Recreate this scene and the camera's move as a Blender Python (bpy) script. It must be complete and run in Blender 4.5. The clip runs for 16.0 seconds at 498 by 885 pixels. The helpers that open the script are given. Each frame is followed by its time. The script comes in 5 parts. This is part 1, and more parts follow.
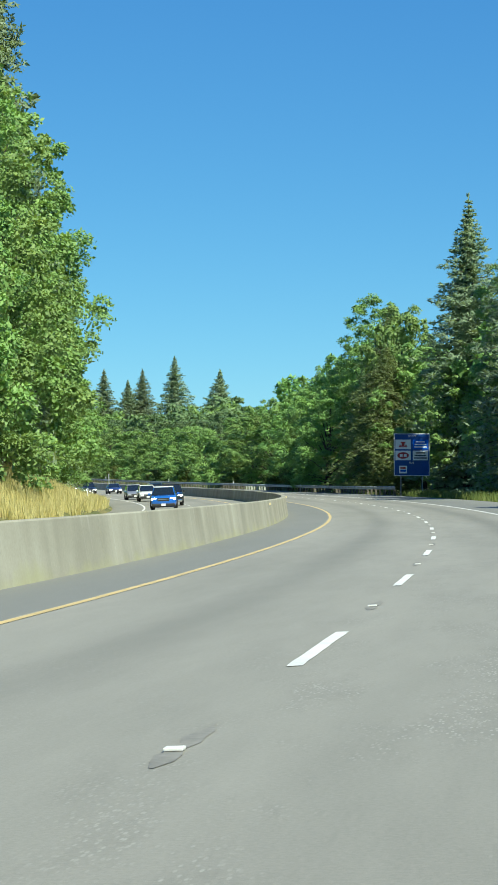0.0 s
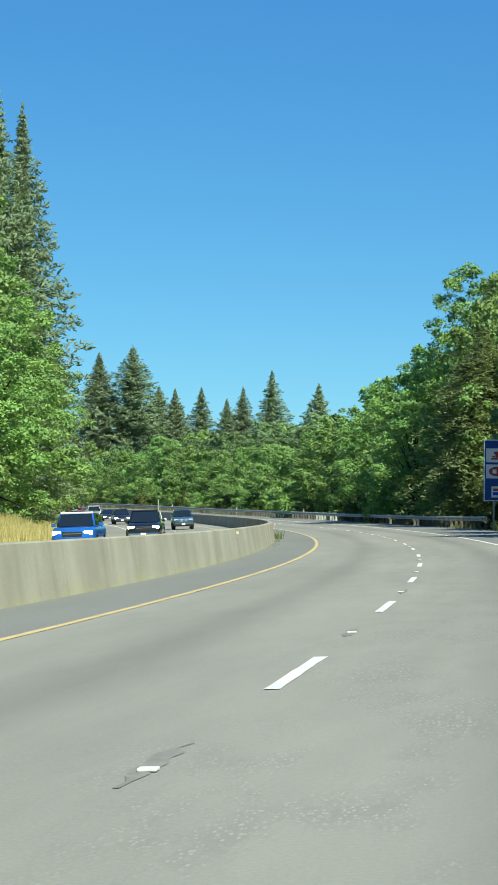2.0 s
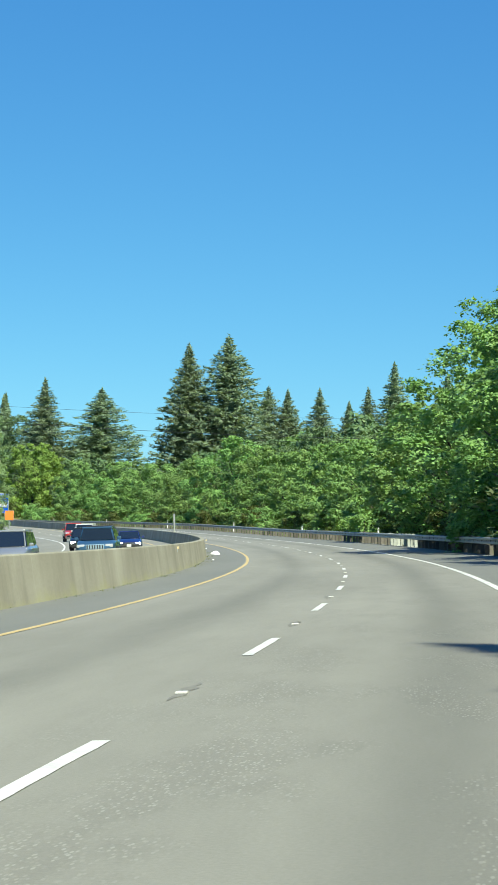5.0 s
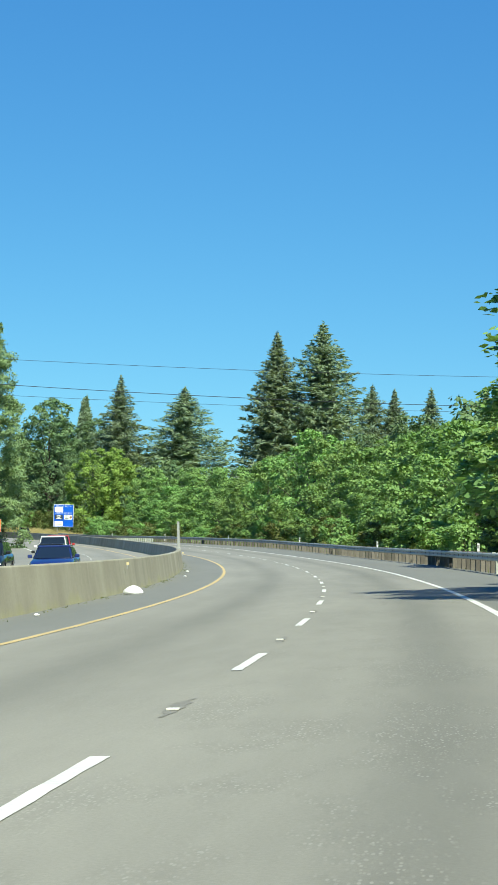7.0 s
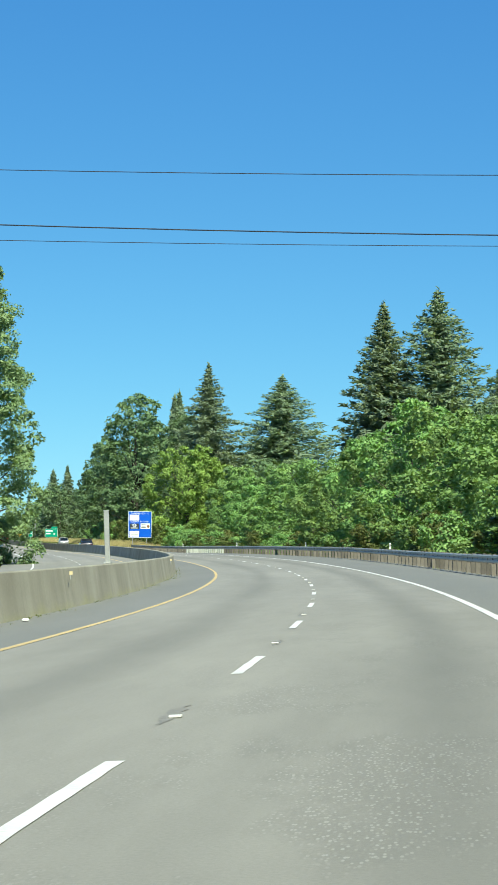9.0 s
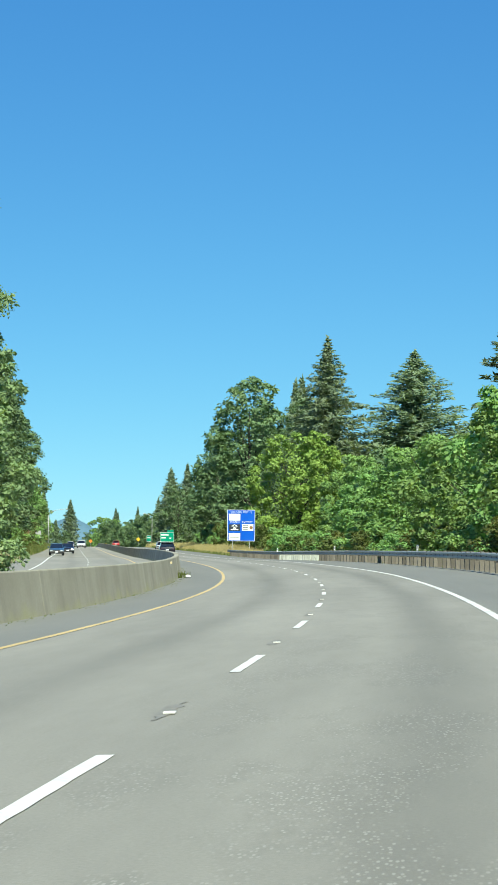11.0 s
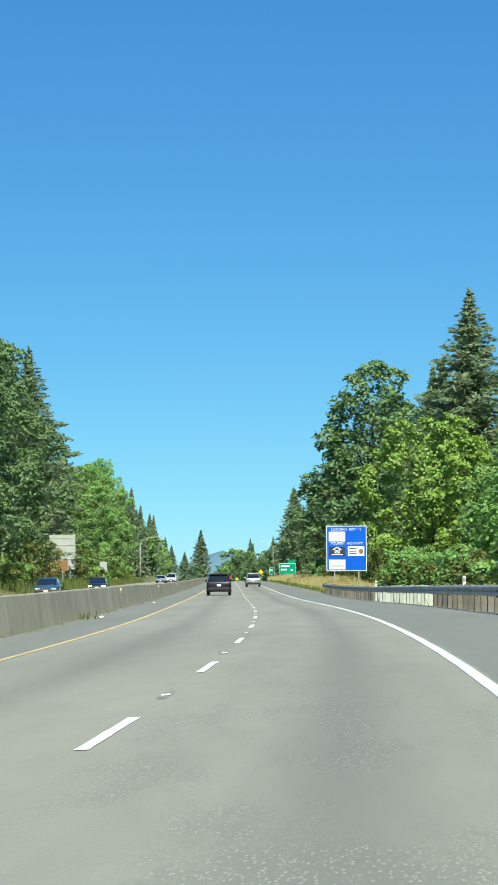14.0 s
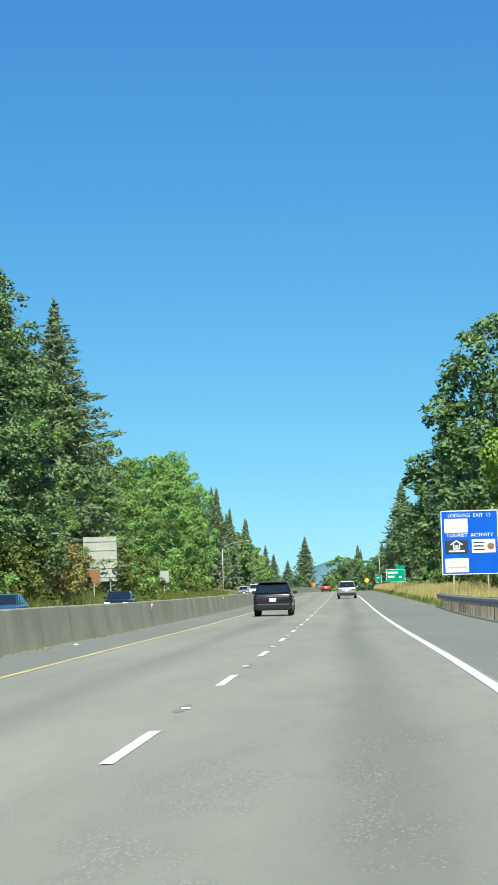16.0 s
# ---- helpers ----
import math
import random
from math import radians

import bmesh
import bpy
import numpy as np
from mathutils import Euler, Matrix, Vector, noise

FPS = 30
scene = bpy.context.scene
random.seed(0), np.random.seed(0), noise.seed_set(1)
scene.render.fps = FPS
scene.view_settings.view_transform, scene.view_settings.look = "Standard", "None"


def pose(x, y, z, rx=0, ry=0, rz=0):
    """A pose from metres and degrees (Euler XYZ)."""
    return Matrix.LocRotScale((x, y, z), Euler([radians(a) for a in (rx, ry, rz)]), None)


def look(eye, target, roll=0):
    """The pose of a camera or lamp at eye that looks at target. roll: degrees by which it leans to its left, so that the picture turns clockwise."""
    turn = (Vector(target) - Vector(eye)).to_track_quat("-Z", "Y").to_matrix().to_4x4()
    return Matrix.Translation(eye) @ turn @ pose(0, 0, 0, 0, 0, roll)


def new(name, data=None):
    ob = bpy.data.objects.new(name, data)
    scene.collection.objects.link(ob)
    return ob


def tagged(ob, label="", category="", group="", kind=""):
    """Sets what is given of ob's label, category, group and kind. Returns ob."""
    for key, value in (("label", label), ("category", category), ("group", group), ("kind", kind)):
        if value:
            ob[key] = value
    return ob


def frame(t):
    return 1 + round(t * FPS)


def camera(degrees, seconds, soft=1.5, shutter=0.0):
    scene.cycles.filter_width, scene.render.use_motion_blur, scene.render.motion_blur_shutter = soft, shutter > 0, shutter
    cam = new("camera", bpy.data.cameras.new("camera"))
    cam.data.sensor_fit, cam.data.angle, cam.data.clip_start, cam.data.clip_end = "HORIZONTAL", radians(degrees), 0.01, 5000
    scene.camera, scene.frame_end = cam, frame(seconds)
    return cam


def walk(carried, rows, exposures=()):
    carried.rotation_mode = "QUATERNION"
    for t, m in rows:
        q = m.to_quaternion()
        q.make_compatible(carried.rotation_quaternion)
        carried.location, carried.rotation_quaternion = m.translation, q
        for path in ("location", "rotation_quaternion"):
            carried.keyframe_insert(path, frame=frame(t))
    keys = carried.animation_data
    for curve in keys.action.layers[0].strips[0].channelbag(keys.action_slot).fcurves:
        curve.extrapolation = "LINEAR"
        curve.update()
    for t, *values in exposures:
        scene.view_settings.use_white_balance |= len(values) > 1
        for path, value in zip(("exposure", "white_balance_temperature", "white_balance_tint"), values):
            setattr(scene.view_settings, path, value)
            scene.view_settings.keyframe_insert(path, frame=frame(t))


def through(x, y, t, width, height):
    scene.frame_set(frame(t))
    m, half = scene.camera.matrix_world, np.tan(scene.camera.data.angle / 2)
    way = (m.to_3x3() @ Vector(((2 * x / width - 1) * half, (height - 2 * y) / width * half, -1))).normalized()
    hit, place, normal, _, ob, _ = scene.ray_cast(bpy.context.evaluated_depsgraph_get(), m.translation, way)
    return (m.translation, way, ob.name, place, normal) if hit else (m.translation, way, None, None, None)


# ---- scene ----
cam = camera(13.634, 16.0, soft=1.5)
# seconds, eye, then yaw to the left, pitch and roll in degrees
PATH = [
    (0.0, 1.794, -1.897, 1.226, 8.953, 1.251, 0.065),
    (0.5, 1.645, 13.326, 1.210, 9.804, 1.157, 0.114),
    (1.0, 1.201, 28.541, 1.197, 10.868, 1.464, 0.501),
    (1.5, 0.478, 43.743, 1.186, 11.886, 1.877, 0.537),
    (2.0, -0.508, 58.929, 1.179, 12.674, 2.062, 0.550),
    (2.5, -1.664, 74.105, 1.186, 13.628, 2.111, 0.529),
    (3.0, -3.079, 89.260, 1.203, 14.165, 2.150, 0.440),
    (3.5, -4.758, 104.391, 1.229, 14.706, 2.450, 0.488),
    (4.0, -6.706, 119.493, 1.265, 15.494, 2.677, 0.469),
    (4.2, -7.614, 125.552, 1.278, 15.822, 2.646, 0.584),
    (4.7, -10.074, 140.668, 1.314, 16.672, 2.666, 0.624),
    (5.2, -12.806, 155.738, 1.355, 17.435, 2.630, 0.677),
    (5.8, -16.437, 173.753, 1.411, 18.361, 2.610, 0.757),
    (6.3, -19.795, 188.695, 1.461, 19.248, 2.691, 0.839),
    (6.5, -21.224, 194.652, 1.481, 19.521, 2.869, 0.830),
    (7.0, -24.982, 209.496, 1.536, 20.546, 3.114, 1.086),
    (7.5, -29.006, 224.270, 1.593, 21.407, 3.312, 0.604),
    (8.0, -33.299, 238.966, 1.655, 22.072, 3.373, -0.047),
    (8.5, -37.755, 253.494, 1.728, 23.042, 3.332, -0.005),
    (9.0, -42.469, 267.939, 1.815, 24.110, 3.395, 0.256),
    (9.5, -47.438, 282.298, 1.914, 25.546, 3.595, 0.831),
    (9.7, -49.496, 288.017, 1.958, 26.106, 3.643, 0.623),
    (10.2, -54.781, 302.262, 2.075, 27.131, 3.652, 0.663),
    (10.7, -60.255, 316.435, 2.201, 27.874, 3.578, 0.567),
    (11.3, -67.127, 333.324, 2.364, 28.610, 3.541, 0.372),
    (11.8, -73.091, 347.298, 2.507, 29.272, 3.687, 0.226),
    (12.0, -75.536, 352.862, 2.570, 29.570, 3.852, 0.013),
    (12.5, -81.943, 366.774, 2.739, 30.236, 4.440, -0.087),
    (13.0, -88.591, 380.576, 2.923, 31.212, 4.757, 0.099),
    (13.5, -95.498, 394.253, 3.121, 32.095, 4.685, -0.142),
    (14.0, -102.679, 407.791, 3.327, 32.530, 4.451, -0.279),
    (14.5, -110.157, 421.162, 3.518, 33.335, 4.344, -0.539),
    (15.0, -117.866, 434.396, 3.705, 34.238, 4.419, -1.004),
    (15.5, -125.777, 447.505, 3.887, 34.825, 4.562, -1.527),
    (16.0, -133.861, 460.501, 4.064, 35.537, 4.780, -1.487),
]
walk(cam, [(t, look((x, y, z), Vector((x, y, z)) + Vector((-math.sin(radians(a)) * math.cos(radians(p)),
     math.cos(radians(a)) * math.cos(radians(p)), math.sin(radians(p)))), r)) for t, x, y, z, a, p, r in PATH],
     exposures=[(0.0, 0.72, 5600, -2), (2.0, 0.74, 5600, -2), (5.0, 0.78, 5600, -2), (16.0, 0.76, 5600, -2)])

# ---- sky, sun, exposure ----
SUN_TO = Vector((0.60, -0.645, 0.96)).normalized()     # towards the sun
world = bpy.data.worlds.new("world")
scene.world = world
world.use_nodes = True
wn = world.node_tree
wn.nodes.clear()
sky = wn.nodes.new("ShaderNodeTexSky")
sky.sky_type = "NISHITA"
sky.sun_disc = False
sky.sun_elevation = math.asin(SUN_TO.z)
sky.sun_rotation = math.atan2(SUN_TO.x, SUN_TO.y)
sky.altitude = 2500
sky.air_density, sky.dust_density, sky.ozone_density = 1.0, 0.3, 3.0
sat = wn.nodes.new("ShaderNodeHueSaturation")
sat.inputs["Hue"].default_value = 0.489
sat.inputs["Saturation"].default_value = 1.03
even = wn.nodes.new("ShaderNodeMix")
even.data_type = "RGBA"
even.inputs[0].default_value = 0.42
even.inputs[7].default_value = (0.16, 1.24, 6.34, 1)
bg = wn.nodes.new("ShaderNodeBackground")
bg.inputs["Strength"].default_value = 0.077
wout = wn.nodes.new("ShaderNodeOutputWorld")
wn.links.new(sky.outputs[0], sat.inputs["Color"])
haze = wn.nodes.new("ShaderNodeMix")
haze.data_type, haze.blend_type = "RGBA", "MULTIPLY"
haze.inputs[0].default_value = 1.0
haze.inputs[7].default_value = (0.89, 1.09, 0.76, 1)
wn.links.new(sat.outputs[0], haze.inputs[6])
wn.links.new(haze.outputs[2], even.inputs[6])
wn.links.new(even.outputs[2], bg.inputs[0])
wn.links.new(bg.outputs[0], wout.inputs[0])
sun = new("sun", bpy.data.lights.new("sun", "SUN"))
sun.data.energy, sun.data.angle, sun.data.color = 5.0, radians(0.53), (1.0, 0.87, 0.62)
sun.matrix_world = look(SUN_TO * 100, (0, 0, 0))


# ---- materials ----
def shader(name):
    m = bpy.data.materials.new(name)
    m.use_nodes = True
    t = m.node_tree
    t.nodes.clear()
    out = t.nodes.new("ShaderNodeOutputMaterial")
    p = t.nodes.new("ShaderNodeBsdfPrincipled")
    t.links.new(p.outputs[0], out.inputs[0])
    return m, t, p, out


def link(t, a, b):
    t.links.new(a, b)


def noise_tex(t, vec, scale, detail=5.0, rough=0.6):
    n = t.nodes.new("ShaderNodeTexNoise")
    n.inputs["Scale"].default_value, n.inputs["Detail"].default_value, n.inputs["Roughness"].default_value = scale, detail, rough
    if vec is not None:
        link(t, vec, n.inputs["Vector"])
    return n.outputs["Fac"]


def ramp(t, fac, stops):
    r = t.nodes.new("ShaderNodeValToRGB")
    link(t, fac, r.inputs[0])
    e = r.color_ramp.elements
    while len(e) < len(stops):
        e.new(0.5)
    for k, (pos, c) in zip(e, stops):
        k.position = pos
        k.color = (*c, 1) if len(c) == 3 else c
    return r.outputs[0]


def mix(t, fac, a, b, mode="MIX"):
    n = t.nodes.new("ShaderNodeMix")
    n.data_type, n.blend_type = "RGBA", mode
    for sock, v in ((n.inputs[0], fac), (n.inputs[6], a), (n.inputs[7], b)):
        if isinstance(v, (int, float)):
            sock.default_value = v
        elif isinstance(v, tuple):
            sock.default_value = (*v, 1)
        else:
            link(t, v, sock)
    return n.outputs[2]


def math_node(t, op, a, b=0.0):
    n = t.nodes.new("ShaderNodeMath")
    n.operation = op
    for sock, v in zip(n.inputs, (a, b)):
        if isinstance(v, (int, float)):
            sock.default_value = v
        else:
            link(t, v, sock)
    return n.outputs[0]


def bump(t, p, height, strength, dist=0.02):
    b = t.nodes.new("ShaderNodeBump")
    b.inputs["Strength"].default_value, b.inputs["Distance"].default_value = strength, dist
    link(t, height, b.inputs["Height"])
    link(t, b.outputs[0], p.inputs["Normal"])


def coords(t, which="Object"):
    return t.nodes.new("ShaderNodeTexCoord").outputs[which]


def worn(name, c1, c2, rough=0.8, big=0.4, fine=12.0, relief=0.3, metal=0.0, coat=0.0, vary=0.0, spec=0.5):
    """Two tones mixed by broad and fine noise, with fine relief."""
    m, t, p, _ = shader(name)
    v = coords(t)
    a, b = noise_tex(t, v, big, 4), noise_tex(t, v, fine, 6, 0.7)
    f = math_node(t, "ADD", math_node(t, "MULTIPLY", a, 0.6), math_node(t, "MULTIPLY", b, 0.4))
    c = ramp(t, f, [(0.36, c1), (0.62, c2)])
    if vary:
        info = t.nodes.new("ShaderNodeObjectInfo")
        h = t.nodes.new("ShaderNodeHueSaturation")
        link(t, math_node(t, "ADD", math_node(t, "MULTIPLY", info.outputs["Random"], vary), 1 - vary / 2), h.inputs["Value"])
        link(t, c, h.inputs["Color"])
        c = h.outputs[0]
    link(t, c, p.inputs["Base Color"])
    p.inputs["Roughness"].default_value, p.inputs["Metallic"].default_value = rough, metal
    p.inputs["Coat Weight"].default_value = coat
    p.inputs["Specular IOR Level"].default_value = spec
    if relief:
        bump(t, p, b, relief, 0.01)
    return m


def plain(name, c, rough=0.5, metal=0.0, coat=0.0, emit=0.0):
    m, t, p, _ = shader(name)
    v = coords(t)
    n = noise_tex(t, v, 6.0, 5)
    link(t, mix(t, math_node(t, "MULTIPLY", n, 0.3), c, tuple(k * 0.75 for k in c)), p.inputs["Base Color"])
    p.inputs["Roughness"].default_value, p.inputs["Metallic"].default_value, p.inputs["Coat Weight"].default_value = rough, metal, coat
    if emit:
        p.inputs["Emission Color"].default_value = (*c, 1)
        p.inputs["Emission Strength"].default_value = emit
    return m


def leaf_material(name, dark, mid, light, through=0.35):
    """Leaves: colour per clump of leaves and per tree, partly lit from behind."""
    m, t, p, out = shader(name)
    isl = t.nodes.new("ShaderNodeNewGeometry").outputs["Random Per Island"]
    info = t.nodes.new("ShaderNodeObjectInfo").outputs["Random"]
    big = noise_tex(t, coords(t), 0.45, 3)
    f = math_node(t, "ADD", math_node(t, "MULTIPLY", isl, 0.3), math_node(t, "MULTIPLY", big, 0.7))
    c = ramp(t, f, [(0.2, dark), (0.5, mid), (0.82, light)])
    h = t.nodes.new("ShaderNodeHueSaturation")
    link(t, math_node(t, "ADD", math_node(t, "MULTIPLY", info, 0.022), 0.497), h.inputs["Hue"])
    link(t, math_node(t, "ADD", math_node(t, "MULTIPLY", info, 0.3), 0.87), h.inputs["Value"])
    link(t, c, h.inputs["Color"])
    link(t, h.outputs[0], p.inputs["Base Color"])
    p.inputs["Roughness"].default_value = 0.55
    p.inputs["Specular IOR Level"].default_value = 0.35
    tr = t.nodes.new("ShaderNodeBsdfTranslucent")
    link(t, mix(t, 1.0, h.outputs[0], (1.15, 1.1, 0.5), "MULTIPLY"), tr.inputs[0])
    ms = t.nodes.new("ShaderNodeMixShader")
    ms.inputs[0].default_value = through
    link(t, p.outputs[0], ms.inputs[1])
    link(t, tr.outputs[0], ms.inputs[2])
    link(t, ms.outputs[0], out.inputs[0])
    return m


def road_material():
    """Pale worn asphalt: broad patches, tyre tracks, ravelled spots of bare chippings, cracks. UV: metres across, metres along."""
    m, t, p, _ = shader("worn_asphalt")
    uv = coords(t, "UV")
    sep = t.nodes.new("ShaderNodeSeparateXYZ")
    link(t, uv, sep.inputs[0])
    across = sep.outputs[0]
    st = t.nodes.new("ShaderNodeMapping")
    st.inputs["Scale"].default_value = (1.0, 0.12, 1.0)
    link(t, uv, st.inputs[0])
    broad = noise_tex(t, st.outputs[0], 0.35, 5)
    fine = noise_tex(t, uv, 38.0, 4, 0.8)
    sm = t.nodes.new("ShaderNodeMapping")
    sm.inputs["Scale"].default_value = (1.0, 0.16, 1.0)
    link(t, uv, sm.inputs[0])
    mid = noise_tex(t, sm.outputs[0], 3.0, 6, 0.65)
    f = math_node(t, "ADD", math_node(t, "MULTIPLY", broad, 0.45), math_node(t, "ADD", math_node(t, "MULTIPLY", mid, 0.17), math_node(t, "MULTIPLY", fine, 0.38)))
    c = ramp(t, f, [(0.3, (0.178, 0.175, 0.154)), (0.5, (0.250, 0.243, 0.214)), (0.7, (0.324, 0.313, 0.275))])
    # oil and rubber down the middle of each lane, and in the wheel tracks
    wob = math_node(t, "MULTIPLY", math_node(t, "SUBTRACT", noise_tex(t, st.outputs[0], 0.12, 2), 0.5), 1.2)
    o = math_node(t, "ADD", across, wob)
    tot = None
    for centre, wide, deep in ((2.0, 0.5, 0.42), (-1.8, 0.5, 0.34), (0.85, 0.35, 0.08), (3.0, 0.3, 0.08), (-2.9, 0.4, 0.10), (-10.0, 0.5, 0.2), (-13.6, 0.5, 0.2)):
        d = math_node(t, "DIVIDE", math_node(t, "SUBTRACT", o, centre), wide)
        g = math_node(t, "MULTIPLY", math_node(t, "POWER", 2.718, math_node(t, "MULTIPLY", math_node(t, "MULTIPLY", d, d), -1.0)), deep)
        tot = g if tot is None else math_node(t, "ADD", tot, g)
    c = mix(t, tot, c, (0.10, 0.102, 0.092))
    # the shoulders are laid in a darker, bluer mix
    edge = math_node(t, "ADD", across, math_node(t, "MULTIPLY", math_node(t, "SUBTRACT", noise_tex(t, uv, 0.8, 3), 0.5), 0.12))
    sh = math_node(t, "ADD", math_node(t, "GREATER_THAN", edge, 3.47), math_node(t, "MULTIPLY", math_node(t, "LESS_THAN", edge, -3.92), math_node(t, "GREATER_THAN", edge, -6.7)))
    c = mix(t, math_node(t, "MULTIPLY", sh, 0.55), c, (0.125, 0.135, 0.135))
    # chippings
    vo = t.nodes.new("ShaderNodeTexVoronoi")
    vo.inputs["Scale"].default_value = 46.0
    cm = t.nodes.new("ShaderNodeMapping")
    cm.inputs["Scale"].default_value = (1.0, 0.28, 1.0)
    link(t, uv, cm.inputs[0])
    link(t, cm.outputs[0], vo.inputs["Vector"])
    chip = ramp(t, vo.outputs["Distance"], [(0.25, (1, 1, 1)), (0.45, (0, 0, 0))])
    sp2 = t.nodes.new("ShaderNodeMapping")
    sp2.inputs["Scale"].default_value = (1.0, 0.3, 1.0)
    link(t, uv, sp2.inputs[0])
    where = ramp(t, noise_tex(t, sp2.outputs[0], 0.9, 5, 0.7), [(0.48, (0, 0, 0)), (0.58, (1, 1, 1))])
    side = ramp(t, math_node(t, "MULTIPLY", math_node(t, "ADD", across, 4.0), 0.125), [(0.42, (0.25, 0.25, 0.25)), (0.58, (1, 1, 1))])
    where = math_node(t, "MULTIPLY", where, side)
    cell = ramp(t, vo.outputs["Color"], [(0.45, (0, 0, 0)), (0.6, (1, 1, 1))])
    k = math_node(t, "MULTIPLY", math_node(t, "MULTIPLY", chip, where), math_node(t, "MULTIPLY", cell, 0.35))
    c = mix(t, math_node(t, "MULTIPLY", math_node(t, "SUBTRACT", where, chip), 0.22), c, (0.13, 0.127, 0.115))
    c = mix(t, k, c, (0.44, 0.44, 0.40))
    link(t, c, p.inputs["Base Color"])
    p.inputs["Roughness"].default_value = 0.85
    p.inputs["Specular IOR Level"].default_value = 0.3
    bump(t, p, fine, 0.35, 0.01)
    return m


def concrete_material():
    """Barrier concrete with dark run-off streaks down its face and a stained foot. UV: metres along, metres up."""
    m, t, p, _ = shader("weathered_concrete")
    uv = coords(t, "UV")
    mp = t.nodes.new("ShaderNodeMapping")
    mp.inputs["Scale"].default_value = (1.0, 0.10, 1.0)
    link(t, uv, mp.inputs[0])
    streak = noise_tex(t, mp.outputs[0], 0.45, 2, 0.5)
    fine = noise_tex(t, uv, 14.0, 6, 0.7)
    broad = noise_tex(t, uv, 0.3, 4)
    f = math_node(t, "ADD", math_node(t, "MULTIPLY", streak, 0.28), math_node(t, "ADD", math_node(t, "MULTIPLY", fine, 0.22), math_node(t, "MULTIPLY", broad, 0.5)))
    c = ramp(t, f, [(0.30, (0.20, 0.19, 0.148)), (0.5, (0.305, 0.292, 0.23)), (0.68, (0.42, 0.405, 0.33))])
    # pale lime runs from the top, uneven in spacing and length
    thin = t.nodes.new("ShaderNodeMapping")
    thin.inputs["Scale"].default_value = (1.0, 0.05, 1.0)
    link(t, uv, thin.inputs[0])
    runs = ramp(t, noise_tex(t, thin.outputs[0], 2.6, 3, 0.6), [(0.60, (0, 0, 0)), (0.70, (1, 1, 1))])
    patchy = ramp(t, noise_tex(t, uv, 0.5, 3), [(0.42, (0, 0, 0)), (0.6, (1, 1, 1))])
    c = mix(t, math_node(t, "MULTIPLY", math_node(t, "MULTIPLY", runs, patchy), 0.38), c, (0.50, 0.485, 0.42))
    # dark grime, in patches
    grime = ramp(t, noise_tex(t, mp.outputs[0], 1.1, 4, 0.6), [(0.52, (0, 0, 0)), (0.7, (1, 1, 1))])
    c = mix(t, math_node(t, "MULTIPLY", grime, 0.28), c, (0.14, 0.135, 0.115))
    sp = t.nodes.new("ShaderNodeSeparateXYZ")
    link(t, uv, sp.inputs[0])
    low = ramp(t, math_node(t, "ADD", sp.outputs[1], math_node(t, "MULTIPLY", math_node(t, "SUBTRACT", noise_tex(t, uv, 0.35, 5), 0.44), 1.5)), [(0.0, (1, 1, 1)), (0.28, (0, 0, 0))])
    c = mix(t, math_node(t, "MULTIPLY", low, 0.40), c, (0.36, 0.36, 0.16))
    link(t, c, p.inputs["Base Color"])
    p.inputs["Roughness"].default_value = 0.9
    p.inputs["Specular IOR Level"].default_value = 0.25
    bump(t, p, fine, 0.4, 0.01)
    return m


def ground_material():
    m, t, p, _ = shader("verge_soil_grass")
    v = coords(t)
    a, b, d = noise_tex(t, v, 0.05, 5), noise_tex(t, v, 1.2, 6, 0.7), noise_tex(t, v, 9.0, 4)
    f = math_node(t, "ADD", math_node(t, "MULTIPLY", a, 0.5), math_node(t, "ADD", math_node(t, "MULTIPLY", b, 0.3), math_node(t, "MULTIPLY", d, 0.2)))
    c = ramp(t, f, [(0.34, (0.05, 0.065, 0.02)), (0.48, (0.11, 0.12, 0.035)), (0.6, (0.30, 0.235, 0.10))])
    link(t, c, p.inputs["Base Color"])
    p.inputs["Roughness"].default_value = 0.95
    bump(t, p, d, 0.8, 0.08)
    return m


ASPHALT = road_material()
CONCRETE = concrete_material()
SOIL = ground_material()
WHITE_PAINT = worn("white_road_paint", (0.50, 0.50, 0.47), (0.78, 0.78, 0.74), 0.6, 1.0, 20, 0.2)
YELLOW_PAINT = worn("yellow_road_paint", (0.45, 0.345, 0.15), (0.63, 0.475, 0.20), 0.6, 0.6, 14, 0.2)
SEALANT = worn("dark_patch", (0.15, 0.145, 0.13), (0.25, 0.24, 0.21), 0.8, 2.0, 15, 0.2)
STEEL = worn("galvanised_steel", (0.26, 0.265, 0.25), (0.42, 0.43, 0.41), 0.5, 0.8, 20, 0.08, 0.5)
DULL_STEEL = worn("dull_grey_steel", (0.30, 0.31, 0.30), (0.46, 0.47, 0.45), 0.55, 0.8, 20, 0.08, 0.5)
TIMBER = worn("weathered_timber", (0.075, 0.068, 0.056), (0.165, 0.15, 0.128), 0.9, 1.5, 18, 0.5, vary=0.7)
PALE_TIMBER = worn("silvery_timber", (0.30, 0.32, 0.285), (0.46, 0.48, 0.43), 0.85, 1.5, 18, 0.4, vary=0.4)
WHITE_PLASTIC = worn("white_plastic", (0.70, 0.70, 0.68), (0.85, 0.85, 0.83), 0.5, 2, 10, 0.05)
BARK = worn("bark", (0.03, 0.025, 0.019), (0.10, 0.083, 0.064), 0.95, 1.2, 9, 0.8)
